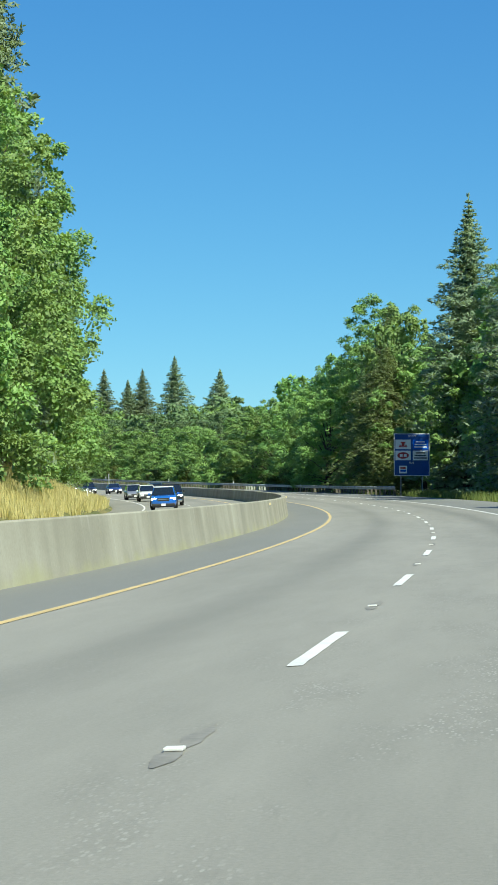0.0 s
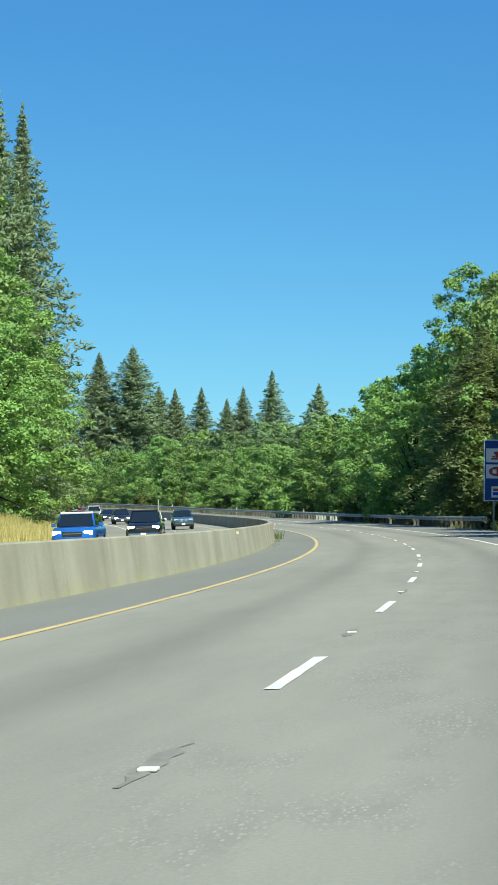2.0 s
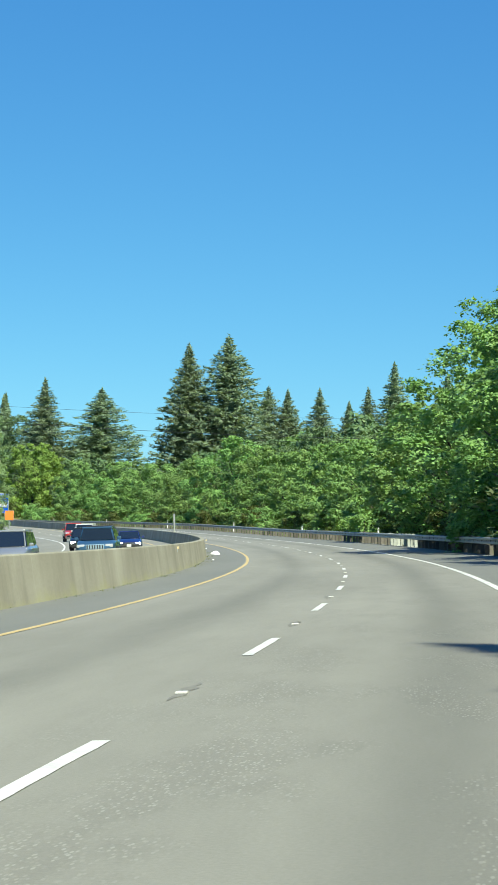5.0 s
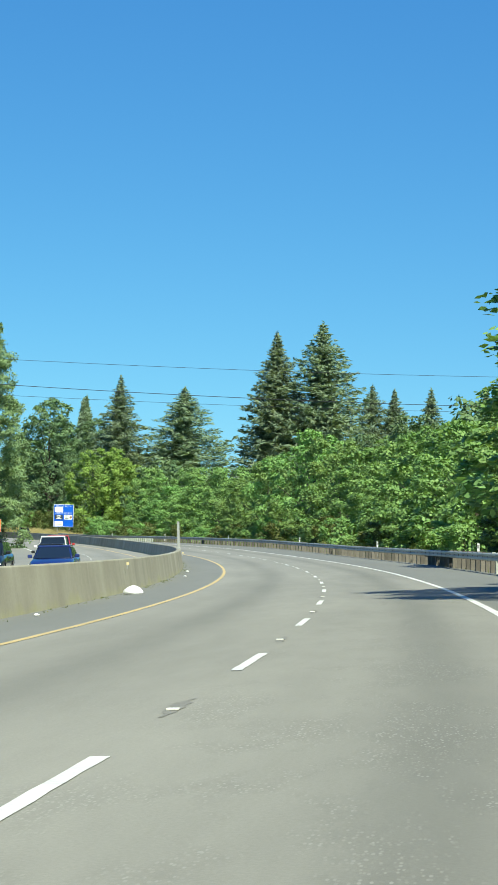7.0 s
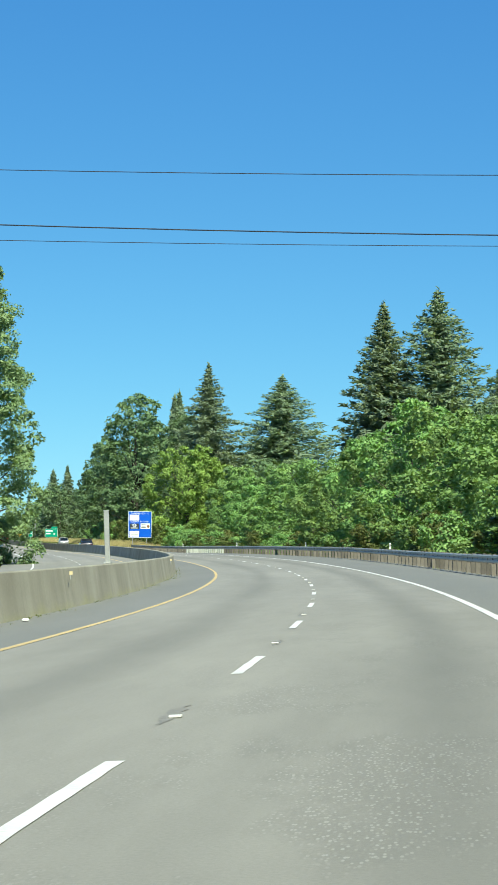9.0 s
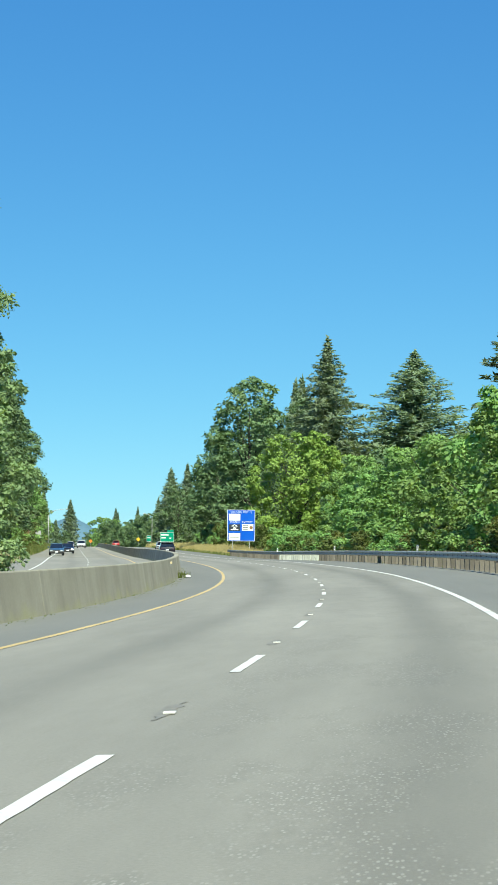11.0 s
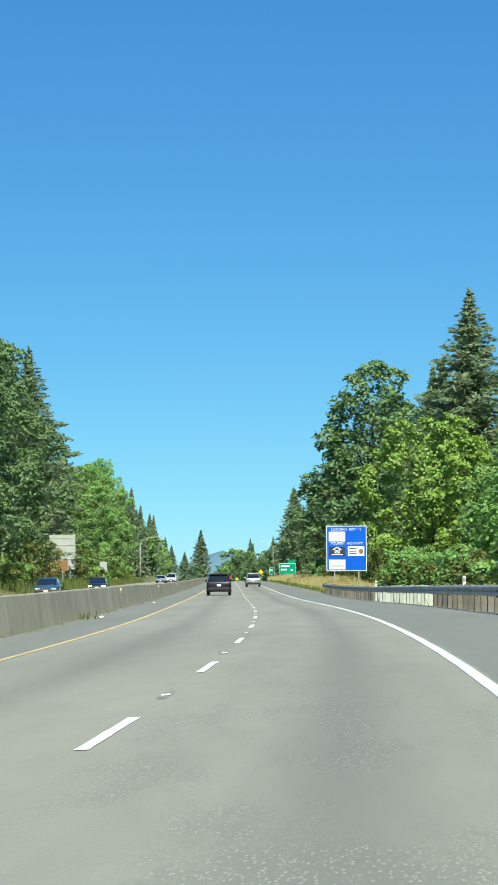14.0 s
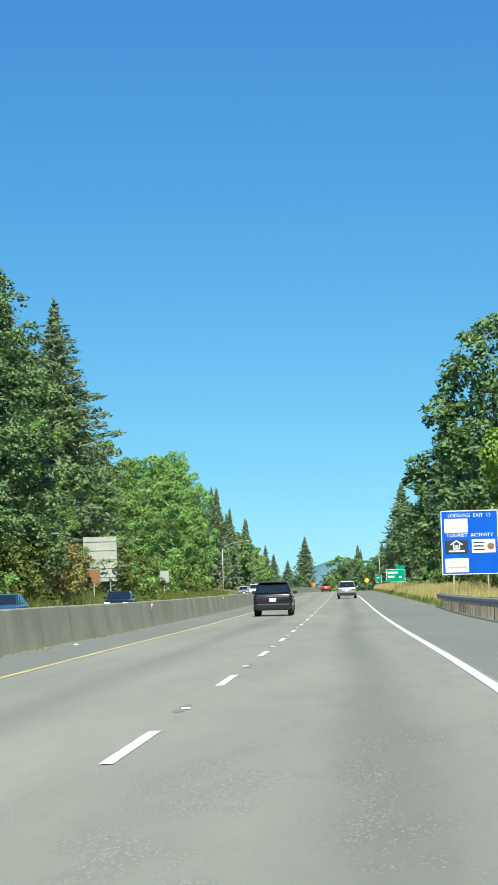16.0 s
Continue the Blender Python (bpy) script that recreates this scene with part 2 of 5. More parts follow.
BIGLEAF = leaf_material("broad_leaves", (0.125, 0.20, 0.065), (0.235, 0.36, 0.11), (0.375, 0.50, 0.165), 0.33)
LIMELEAF = leaf_material("yellowish_leaves", (0.16, 0.235, 0.045), (0.26, 0.35, 0.075), (0.37, 0.46, 0.115), 0.32)
NEEDLES = leaf_material("fir_needles", (0.13, 0.185, 0.12), (0.22, 0.285, 0.18), (0.32, 0.39, 0.24), 0.38)
DULLLEAF = leaf_material("dull_green_leaves", (0.085, 0.14, 0.06), (0.155, 0.225, 0.10), (0.24, 0.31, 0.14), 0.30)
CEDARLEAF = leaf_material("cedar_sprays", (0.12, 0.165, 0.065), (0.19, 0.24, 0.10), (0.28, 0.32, 0.125), 0.36)
RUSSETLEAF = leaf_material("russet_leaves", (0.15, 0.125, 0.05), (0.25, 0.215, 0.085), (0.35, 0.29, 0.12), 0.3)
PALELEAF = leaf_material("silvery_green_leaves", (0.13, 0.20, 0.09), (0.24, 0.32, 0.15), (0.36, 0.44, 0.22), 0.4)
STRAW = leaf_material("dry_grass", (0.34, 0.285, 0.125), (0.55, 0.47, 0.23), (0.70, 0.62, 0.34), 0.4)
WEED = leaf_material("weeds", (0.05, 0.08, 0.02), (0.13, 0.16, 0.04), (0.28, 0.27, 0.09), 0.3)

# ---- the road's line ----
STEP = 5.0
BEND = [1.42, 1.356, 1.093, 1.189, 1.166, 1.197, 1.15, 0.981, 1.362, 0.835, 0.028, -0.031, 0.033, 0.019, -0.016, -0.043, -0.057, -0.063, -0.065, 0.2, 0.5, 0.7, 0.7, 0.7, 0.7, 0.7]
GRADE = [-0.129, -0.094, -0.018, 0.214, 0.332, 0.423, 0.765, 0.979, 1.357, 1.236, 0.998, 1.39, 1.506, 1.535, 1.51, 1.43, 1.298, 1.128, 0.957, 0.5, 0.3, 0.15, 0.05, 0.0, 0.0, 0.0]
BANK = 33.878
FIRST_DASH = 12.44
SG = np.arange(-60, 1500, STEP)
_k = np.interp(SG, np.arange(-60, 1500, 60.0), BEND) * 1e-3
_g = np.interp(SG, np.arange(-60, 1500, 60.0), GRADE) * 1e-2
_i = int(np.searchsorted(SG, 0))
_th = np.cumsum(_k) * STEP
_th -= _th[_i]
_x, _y, _z = np.cumsum(-np.sin(_th)) * STEP, np.cumsum(np.cos(_th)) * STEP, np.cumsum(_g) * STEP
_x, _y, _z = _x - _x[_i], _y - _y[_i], _z - _z[_i]


def heading(s):
    return float(np.interp(s, SG, _th))


def at(s, o, h=0.0):
    """The place s metres along the lane line, o to its right, h over the banked road."""
    sc = min(max(s, -60), 1490)
    a = heading(sc)
    b = BANK * float(np.interp(sc, SG, _k))
    x, y, z = (float(np.interp(sc, SG, q)) for q in (_x, _y, _z))
    e = s - sc
    return Vector((x + o * math.cos(a) - e * math.sin(a), y + o * math.sin(a) + e * math.cos(a), z + b * max(-40, min(o, 40)) + h))


def land(s, o):
    """How far the ground lies over the road's plane."""
    w = noise.noise((s * 0.02, o * 0.05, 1.3))
    if o > 7.6:
        u = min(1.0, (o - 7.6) / 9.0)
        up = 0.9 if s > 628 else -0.9
        soft = min(1.0, abs(s - 628) / 25.0)
        return -0.05 + u * (up * soft + w * 0.7) + max(0, o - 40) * 0.01 * w
    if o < -18.6:
        u = min(1.0, (-18.6 - o) / 7.0)
        u *= 1 + 0.8 * math.exp(-((s - 150) / 34.0) ** 2)
        return -0.05 + u * (1.5 + w * 0.9) + min(1, max(0, -o - 26) / 20) * 1.5
    return -0.16


def ground_at(s, o):
    return at(s, o, land(s, o))


def part(name, bm, material, parent=None, label="", smooth=False):
    me = bpy.data.meshes.new(name)
    if isinstance(bm, tuple):
        me.from_pydata(*bm)
    else:
        bm.to_mesh(me)
        bm.free()
    me.materials.append(material)
    if smooth:
        me.polygons.foreach_set("use_smooth", [True] * len(me.polygons))
    ob = new(name, me)
    ob.parent = parent
    return tagged(ob, label) if label else ob


def thing(name, m, label, category, group="", kind=""):
    e = new(name)
    e.empty_display_size = 0.3
    e.matrix_basis = m
    return tagged(e, label, category, group, kind)


def box(bm, x, y, z, sx, sy, sz, bevel=0.0, rot=None):
    r = bmesh.ops.create_cube(bm, size=1.0)
    m = Matrix.Translation((x, y, z)) @ (rot or Matrix()) @ Matrix.Diagonal((sx, sy, sz, 1))
    bmesh.ops.transform(bm, matrix=m, verts=r["verts"])
    if bevel:
        es = list({e for v in r["verts"] for e in v.link_edges})
        bmesh.ops.bevel(bm, geom=es, offset=bevel, segments=2, affect="EDGES", profile=0.6)
    return bm


def tube(points, radii, sides=8):
    """A tapered tube along points, as verts, edges, faces."""
    vs, fs = [], []
    for i, (p, r) in enumerate(zip(points, radii)):
        d = (Vector(points[min(i + 1, len(points) - 1)]) - Vector(points[max(i - 1, 0)])).normalized()
        a = d.cross(Vector((0.3, 0.9, 0.2))).normalized()
        b = d.cross(a)
        for j in range(sides):
            w = 2 * math.pi * j / sides
            vs.append(tuple(Vector(p) + (a * math.cos(w) + b * math.sin(w)) * r))
    for i in range(len(points) - 1):
        for j in range(sides):
            k = (j + 1) % sides
            fs.append((i * sides + j, i * sides + k, (i + 1) * sides + k, (i + 1) * sides + j))
    fs.append(tuple(range(sides))[::-1])
    fs.append(tuple(range((len(points) - 1) * sides, len(points) * sides)))
    return vs, [], fs


def merge(parts_):
    vs, fs = [], []
    for v, _, f in parts_:
        n = len(vs)
        vs += v
        fs += [tuple(i + n for i in q) for q in f]
    return vs, [], fs


def ribbon(name, stations, offsets, heights, material, uv=True, label="", kind="structure", parent=None):
    """A sheet along the road: offsets across with their heights."""
    vs, fs, uvs = [], [], []
    n = len(offsets)
    for s in stations:
        for o, h in zip(offsets, heights):
            vs.append(tuple(at(s, o, h)))
            uvs.append((o, s))
    for i in range(len(stations) - 1):
        for j in range(n - 1):
            a = i * n + j
            fs.append((a, a + 1, a + n + 1, a + n))
    ob = part(name, (vs, [], fs), material, parent, label, True)
    if uv:
        lay = ob.data.uv_layers.new(name="metres")
        idx = np.empty(len(ob.data.loops), dtype=np.int32)
        ob.data.loops.foreach_get("vertex_index", idx)
        lay.data.foreach_set("uv", np.array(uvs)[idx].ravel())
    return tagged(ob, kind=kind) if kind else ob


# ---- ground and road ----
def build_ground():
    ss = [-900, -500, -300, -150] + list(range(-60, 1100, 8)) + [1150, 1250, 1400, 1700, 2200, 3000, 4500]
    oo = [-9999, -600, -400, -250, -150, -100, -75, -60, -50, -42, -36, -32, -29, -26, -24, -22, -20.5, -19.4, -18.6, -18.2,
          -12, -6, 0, 5, 7.2, 7.6, 8.3, 9.2, 10.5, 12, 14, 17, 20, 25, 32, 42, 60, 90, 140, 220, 400, 900, 2500]
    vs, fs, n = [], [], len(oo)
    for s in ss:
        for o in oo:
            if o < -5000:
                a = radians(float(np.interp(s, [-900, -60, 1100, 4500], [250, 235, 135, 127])))
                vs.append((-775 + 6500 * math.cos(a), 116 + 6500 * math.sin(a), 0.0))
            else:
                vs.append(tuple(ground_at(s, o)))
    for i in range(len(ss) - 1):
        for j in range(n - 1):
            a = i * n + j
            fs.append((a, a + 1, a + n + 1, a + n))
    tagged(part("ground", (vs, [], fs), SOIL, smooth=True), "dry grass, weeds and soil beside the highway", "ground", kind="structure")


build_ground()
ALONG = [-150, -100] + list(np.arange(-60, 1490, 6.0)) + [1490, 1800, 2500, 3500]
tagged(ribbon("road", ALONG, [-6.6, -5.6, -3.8, -1.9, 0, 1.8, 3.5, 5.5, 7.4, 7.9], [0, 0, 0, 0, 0, 0, 0, 0, 0, -0.35], ASPHALT), "pale worn asphalt of the near carriageway", "road")
tagged(ribbon("road_oncoming", ALONG, [-19.0, -18.5, -15.6, -12, -8, -6.6], [-0.35, 0, 0, 0, 0, 0], ASPHALT), "pale worn asphalt of the oncoming carriageway", "road")
MARK = [-60] + list(np.arange(-54, 1490, 6.0)) + [1490]
tagged(ribbon("edge_line_yellow", MARK, [-3.865, -3.735], [0.006, 0.006], YELLOW_PAINT), "worn yellow painted edge line on asphalt", "road marking")
tagged(ribbon("edge_line_white", MARK, [3.27, 3.42], [0.006, 0.006], WHITE_PAINT), "white painted edge line on asphalt", "road marking")
tagged(ribbon("edge_line_yellow_oncoming", MARK, [-8.5, -8.36], [0.006, 0.006], YELLOW_PAINT), "worn yellow edge line of the oncoming side", "road marking")
tagged(ribbon("edge_line_white_oncoming", MARK, [-16.0, -15.85], [0.006, 0.006], WHITE_PAINT), "white edge line of the oncoming side", "road marking")


def patch_mesh(length, width, z=0.0, seed=0, rag=0.0):
    """A strip of road paint or sealant, lying along y, with slightly ragged edges."""
    r = random.Random(seed)
    bm = bmesh.new()
    n = 8
    rows = []
    for i in range(n + 1):
        y = length * i / n
        a, b = (r.uniform(-rag, rag) for _ in range(2))
        w = width / 2 * (0.25 + 0.75 * min(1, 4 * min(i, n - i) / n)) if rag > 0.02 else width / 2
        rows.append([bm.verts.new((-w + a, y, z)), bm.verts.new((w + b, y, z))])
    for p, q in zip(rows, rows[1:]):
        bm.faces.new((p[0], p[1], q[1], q[0]))
    return bm


def on_road(s, o, h=0.0):
    """A pose lying on the banked road, its y along the road."""
    p, q, r = at(s, o, h), at(s + 1, o, h), at(s, o + 1, h)
    y = (q - p).normalized()
    x = (r - p).normalized()
    z = x.cross(y).normalized()
    m = Matrix((x, z.cross(x), z)).transposed().to_4x4()
    m.translation = p
    return m


def lane_marks():
    """Broken lane lines with a raised reflector between dashes on its darker patch."""
    kinds = [patch_mesh(3.5, 0.115, 0, k, 0.006) for k in range(3)]
    dash = []
    for bm in kinds:
        me = bpy.data.meshes.new("dash")
        bm.to_mesh(me)
        bm.free()
        me.materials.append(WHITE_PAINT)
        dash.append(me)
    pat = []
    for k in range(3):
        me = bpy.data.meshes.new("patch")
        bm = patch_mesh(1.9, 0.10, 0, k + 9, 0.035)
        bm.to_mesh(me)
        bm.free()
        me.materials.append(SEALANT)
        pat.append(me)
    refl = bpy.data.meshes.new("reflector")
    bm = bmesh.new()
    box(bm, 0, 0.05, 0.008, 0.095, 0.09, 0.016, 0.005)
    bm.to_mesh(refl)
    bm.free()
    refl.materials.append(WHITE_PAINT)
    for o, name, first in ((0.0, "lane_line", FIRST_DASH - 5 * 12.192), (-12.15, "lane_line_oncoming", 3.0 - 5 * 12.192)):
        line = tagged(new(name), "broken white lane line with raised reflectors", "road marking", kind="structure")
        r = random.Random(4)
        for k in range(95):
            s = first + 12.192 * k
            slip = float(np.interp(s, [0, 60, 110, 220, 300, 420], [0.5, 0.4, 0.25, 0.0, -0.25, -0.1])) + r.uniform(-0.08, 0.08)
            ob = new("dash", dash[k % 3])
            ob.parent, ob.matrix_basis = line, on_road(s, o, 0.006)
            if k < 60 or o == 0:
                ob = new("reflector", refl)
                ob.parent, ob.matrix_basis = line, on_road(s + 6.93 + slip, o, 0.006)
                ob = new("dark_patch", pat[r.randrange(3)])
                ob.parent, ob.matrix_basis = line, on_road(s + 6.35 + slip, o - 0.02 + r.uniform(-.05, .05), 0.004)


lane_marks()


def barrier():
    """Concrete median barrier, cast in lengths with open joints."""
    prof = [(-0.31, -0.2), (-0.285, 0.0), (-0.205, 0.45), (-0.125, 0.97), (-0.10, 1.0), (0.10, 1.0), (0.125, 0.97), (0.205, 0.45), (0.285, 0.0), (0.31, -0.2)]
    long = 6.1
    run = tagged(new("median_barrier"), "weathered grey concrete median barrier with streaks", "barrier", kind="structure")
    r = random.Random(2)
    dist = np.cumsum([0] + [math.dist(a, b) for a, b in zip(prof, prof[1:])])

    def piece(s0, s1, steps):
        vs, fs, uvs, n = [], [], [], len(prof)
        jog = r.uniform(-0.003, 0.003)
        for i in range(steps + 1):
            s = s0 + 0.0008 + (s1 - s0 - 0.0016) * i / steps
            for (o, h), d in zip(prof, dist):
                vs.append(tuple(at(s, o - 6.24 + jog, h + (0.006 * jog if h > 0.5 else 0))))
                uvs.append((s, h))
        for i in range(steps):
            for j in range(n - 1):
                a = i * n + j
                fs.append((a, a + n, a + n + 1, a + 1))
        fs.append(tuple(range(n)))
        fs.append(tuple(range(steps * n, steps * n + n))[::-1])
        ob = part("barrier_length", (vs, [], fs), CONCRETE, run)
        lay = ob.data.uv_layers.new(name="metres")
        idx = np.empty(len(ob.data.loops), dtype=np.int32)
        ob.data.loops.foreach_get("vertex_index", idx)
        lay.data.foreach_set("uv", np.array(uvs)[idx].ravel())
    s = -48.8
    while s < 900:
        piece(s, s + long, 2)
        s += long
    while s < 1480:
        piece(s, s + 61, 8)
        s += 61


barrier()


# ---- trees ----
def spray_cards(centre, axis, normal, half_long, half_wide, fold=0.25, soft=None, softness=0.5):
    """Rhombic leaf sprays along the axes, facing along the normals, folded along the rib: verts, faces, and normals that
    lean towards the rounded form of the bough."""
    n = len(centre)
    axis = axis / (np.linalg.norm(axis, axis=1, keepdims=True) + 1e-9)
    side = np.cross(normal, axis)
    side /= np.linalg.norm(side, axis=1, keepdims=True) + 1e-9
    face = np.cross(axis, side)
    hl, hw = np.broadcast_to(half_long, n)[:, None], np.broadcast_to(half_wide, n)[:, None]
    p = np.stack([centre - axis * hl, centre - side * hw - face * hw * fold, centre + axis * hl, centre + side * hw - face * hw * fold], 1)
    s = face if soft is None else soft * softness + face * (1 - softness)
    s = s / (np.linalg.norm(s, axis=1, keepdims=True) + 1e-9)
    return p.reshape(-1, 3), np.arange(4 * n).reshape(-1, 4), np.repeat(s, 4, axis=0)


def mesh_from(name, cards, material):
    v = np.concatenate([c[0] for c in cards])
    off = np.cumsum([0] + [len(c[0]) for c in cards[:-1]])
    f = np.concatenate([c[1] + o for c, o in zip(cards, off)])
    me = bpy.data.meshes.new(name)
    me.vertices.add(len(v))
    me.vertices.foreach_set("co", v.astype(np.float32).ravel())
    me.loops.add(f.size)
    me.loops.foreach_set("vertex_index", f.astype(np.int32).ravel())
    me.polygons.add(len(f))
    me.polygons.foreach_set("loop_start", np.arange(0, f.size, 4, dtype=np.int32))
    me.polygons.foreach_set("use_smooth", np.ones(len(f), dtype=bool))
    me.update(calc_edges=True)
    if len(cards[0]) > 2:
        me.normals_split_custom_set_from_vertices(np.concatenate([c[2] for c in cards]).tolist())
    me.materials.append(material)
    return me


def trunk_mesh(pieces):
    me = bpy.data.meshes.new("trunk")
    me.from_pydata(*merge(pieces))
    me.materials.append(BARK)
    return me


def unit(v):
    return v / (np.linalg.norm(v, axis=-1, keepdims=True) + 1e-9)


def broadleaf(seed, material, H=16.0, R=5.8, clumps=62, per=165, size=0.33, low=0.10, full=0.8, open_=0.0, fill=1.0):
    """A broadleaf tree of height H and crown radius R: leaning trunk, limbs, and a lobed crown whose outside is shingled with
    drooping leafy boughs, each made of smaller twigs; deep gaps between the boughs and a leafy inside behind them."""
    rng = np.random.default_rng(seed)
    r = random.Random(seed)
    lean = np.array((r.uniform(-0.04, 0.04) * H, r.uniform(-0.04, 0.04) * H, 0.0))
    axis = [(lean[0] * u ** 2, lean[1] * u ** 2, u * H) for u in (-0.04, 0.025, 0.12, 0.25, 0.45, 0.62, 0.8)]
    pieces = [tube(axis, [H * q for q in (0.026, 0.021, 0.017, 0.0145, 0.0105, 0.006, 0.0025)], 8)]

    def girth(v):
        return R * np.maximum(0.0, np.sin(np.pi * np.minimum(1, 0.16 + 0.82 * v ** full))) ** 0.55

    lobes = rng.uniform(0, 6.28, 6)

    def lobed(ang, v):
        return 1 + 0.13 * np.sin(3 * ang + lobes[0] + 4 * v) + 0.10 * np.sin(5 * ang + lobes[1] - 7 * v) + 0.06 * np.sin(11 * v * 2 + lobes[2] + 2 * ang)
    vv = np.linspace(0, 1, 200)
    area = np.cumsum(girth(vv) + 0.22 * R)
    whole = 2 * math.pi * H * (1 - low) * float(np.mean(girth(vv)))
    mean_r = 0.86 * fill * math.sqrt(whole / clumps / math.pi)
    cards = []
    up = np.array([0, 0, 1.0])
    five = 5
    for k in range(clumps):
        # every fifth clump begins a new bough; the others crowd round it
        if k % five == 0:
            br = mean_r * 2.0
            j = k // five
            vj = float(np.interp((j + rng.uniform(0.1, 0.9)) / math.ceil(clumps / five), area / area[-1], vv))
            aj = j * 2.39996 + rng.normal() * 0.25
            out = np.array([math.cos(aj), math.sin(aj), 0.0])
            rad = max(0.0, girth(vj) * lobed(aj, vj) * rng.uniform(0.78, 1.04) - br * 0.62)
            z = H * (low + (1 - low) * vj)
            heart = out * rad + lean * (z / H) ** 2 + up * min(z, H - br * 0.85)
            lead = unit(out * (1.0 - 0.7 * vj) + up * (0.45 + 0.55 * vj) + rng.normal(size=3) * 0.2)
        way = unit(rng.normal(size=3) * 0.75 + lead * 0.9)
        cr = mean_r * rng.uniform(0.65, 1.25)
        mid = heart + way * br * rng.uniform(0.45, 0.85) * np.array([1.1, 1.1, 0.85])
        mid[2] -= 0.35 * br * (1 - way @ lead)
        # leaves over the outer, upper side of the clump, drooping at its rim
        n = int(per * rng.uniform(0.7, 1.3) * (0.5 if rng.random() < open_ else 1.0))
        d = unit(rng.normal(size=(n, 3)) * 0.85 + way * 0.6 + up * 0.35)
        c = mid + d * cr * rng.uniform(0.55, 1.06, (n, 1)) * np.array([1.1, 1.1, 0.75]) + rng.normal(size=(n, 3)) * 0.10 * cr
        c[:, 2] -= 0.25 * cr * (1 - d @ way)
        face = unit(d * 0.75 + up * 0.3 + rng.normal(size=(n, 3)) * 0.40)
        hang = unit(d * (1, 1, 0.3) - up * 0.5 + rng.normal(size=(n, 3)) * 0.5)
        sz = size * 0.55 * rng.uniform(0.6, 1.35, n)
        cards.append(spray_cards(c, hang, face, sz * 1.25, sz * 0.85, 0.3, unit(d * 0.8 + way * 0.35 + up * 0.15), 0.5))
        if k % 9 == 0 and z < H * 0.8:
            zz = max(H * 0.08, z * 0.55)
            a = Vector((lean[0] * (zz / H) ** 2, lean[1] * (zz / H) ** 2, zz))
            b = Vector(mid * np.array([0.65, 0.65, 1.0]))
            m = a.lerp(b, 0.5) + Vector((0, 0, 0.35))
            pieces.append(tube([a, m, b], [H * 0.006, H * 0.004, 0.02], 5))
    # the leafy inside
    n = int(clumps * 13 * (1 - 0.7 * open_))
    u = np.interp(rng.uniform(0, 1, n), area / area[-1], vv) * 0.94
    t = rng.uniform(0, 6.28, n)
    q = np.maximum(0, girth(u) * lobed(t, u) * rng.uniform(0.2, 0.55, n))
    c = np.stack([np.cos(t) * q, np.sin(t) * q, H * (low + (0.93 - low) * u)], 1) + lean * (u ** 2)[:, None]
    o = np.stack([np.cos(t), np.sin(t), 0.4 + 0 * t], 1)
    big = 0.40 * R / math.sqrt(clumps)
    cards.append(spray_cards(c, unit(rng.normal(size=(n, 3))), unit(o + rng.normal(size=(n, 3)) * 0.4), big, big * 0.8, 0.2, o, 0.3))
    return trunk_mesh(pieces), mesh_from("crown", cards, material)


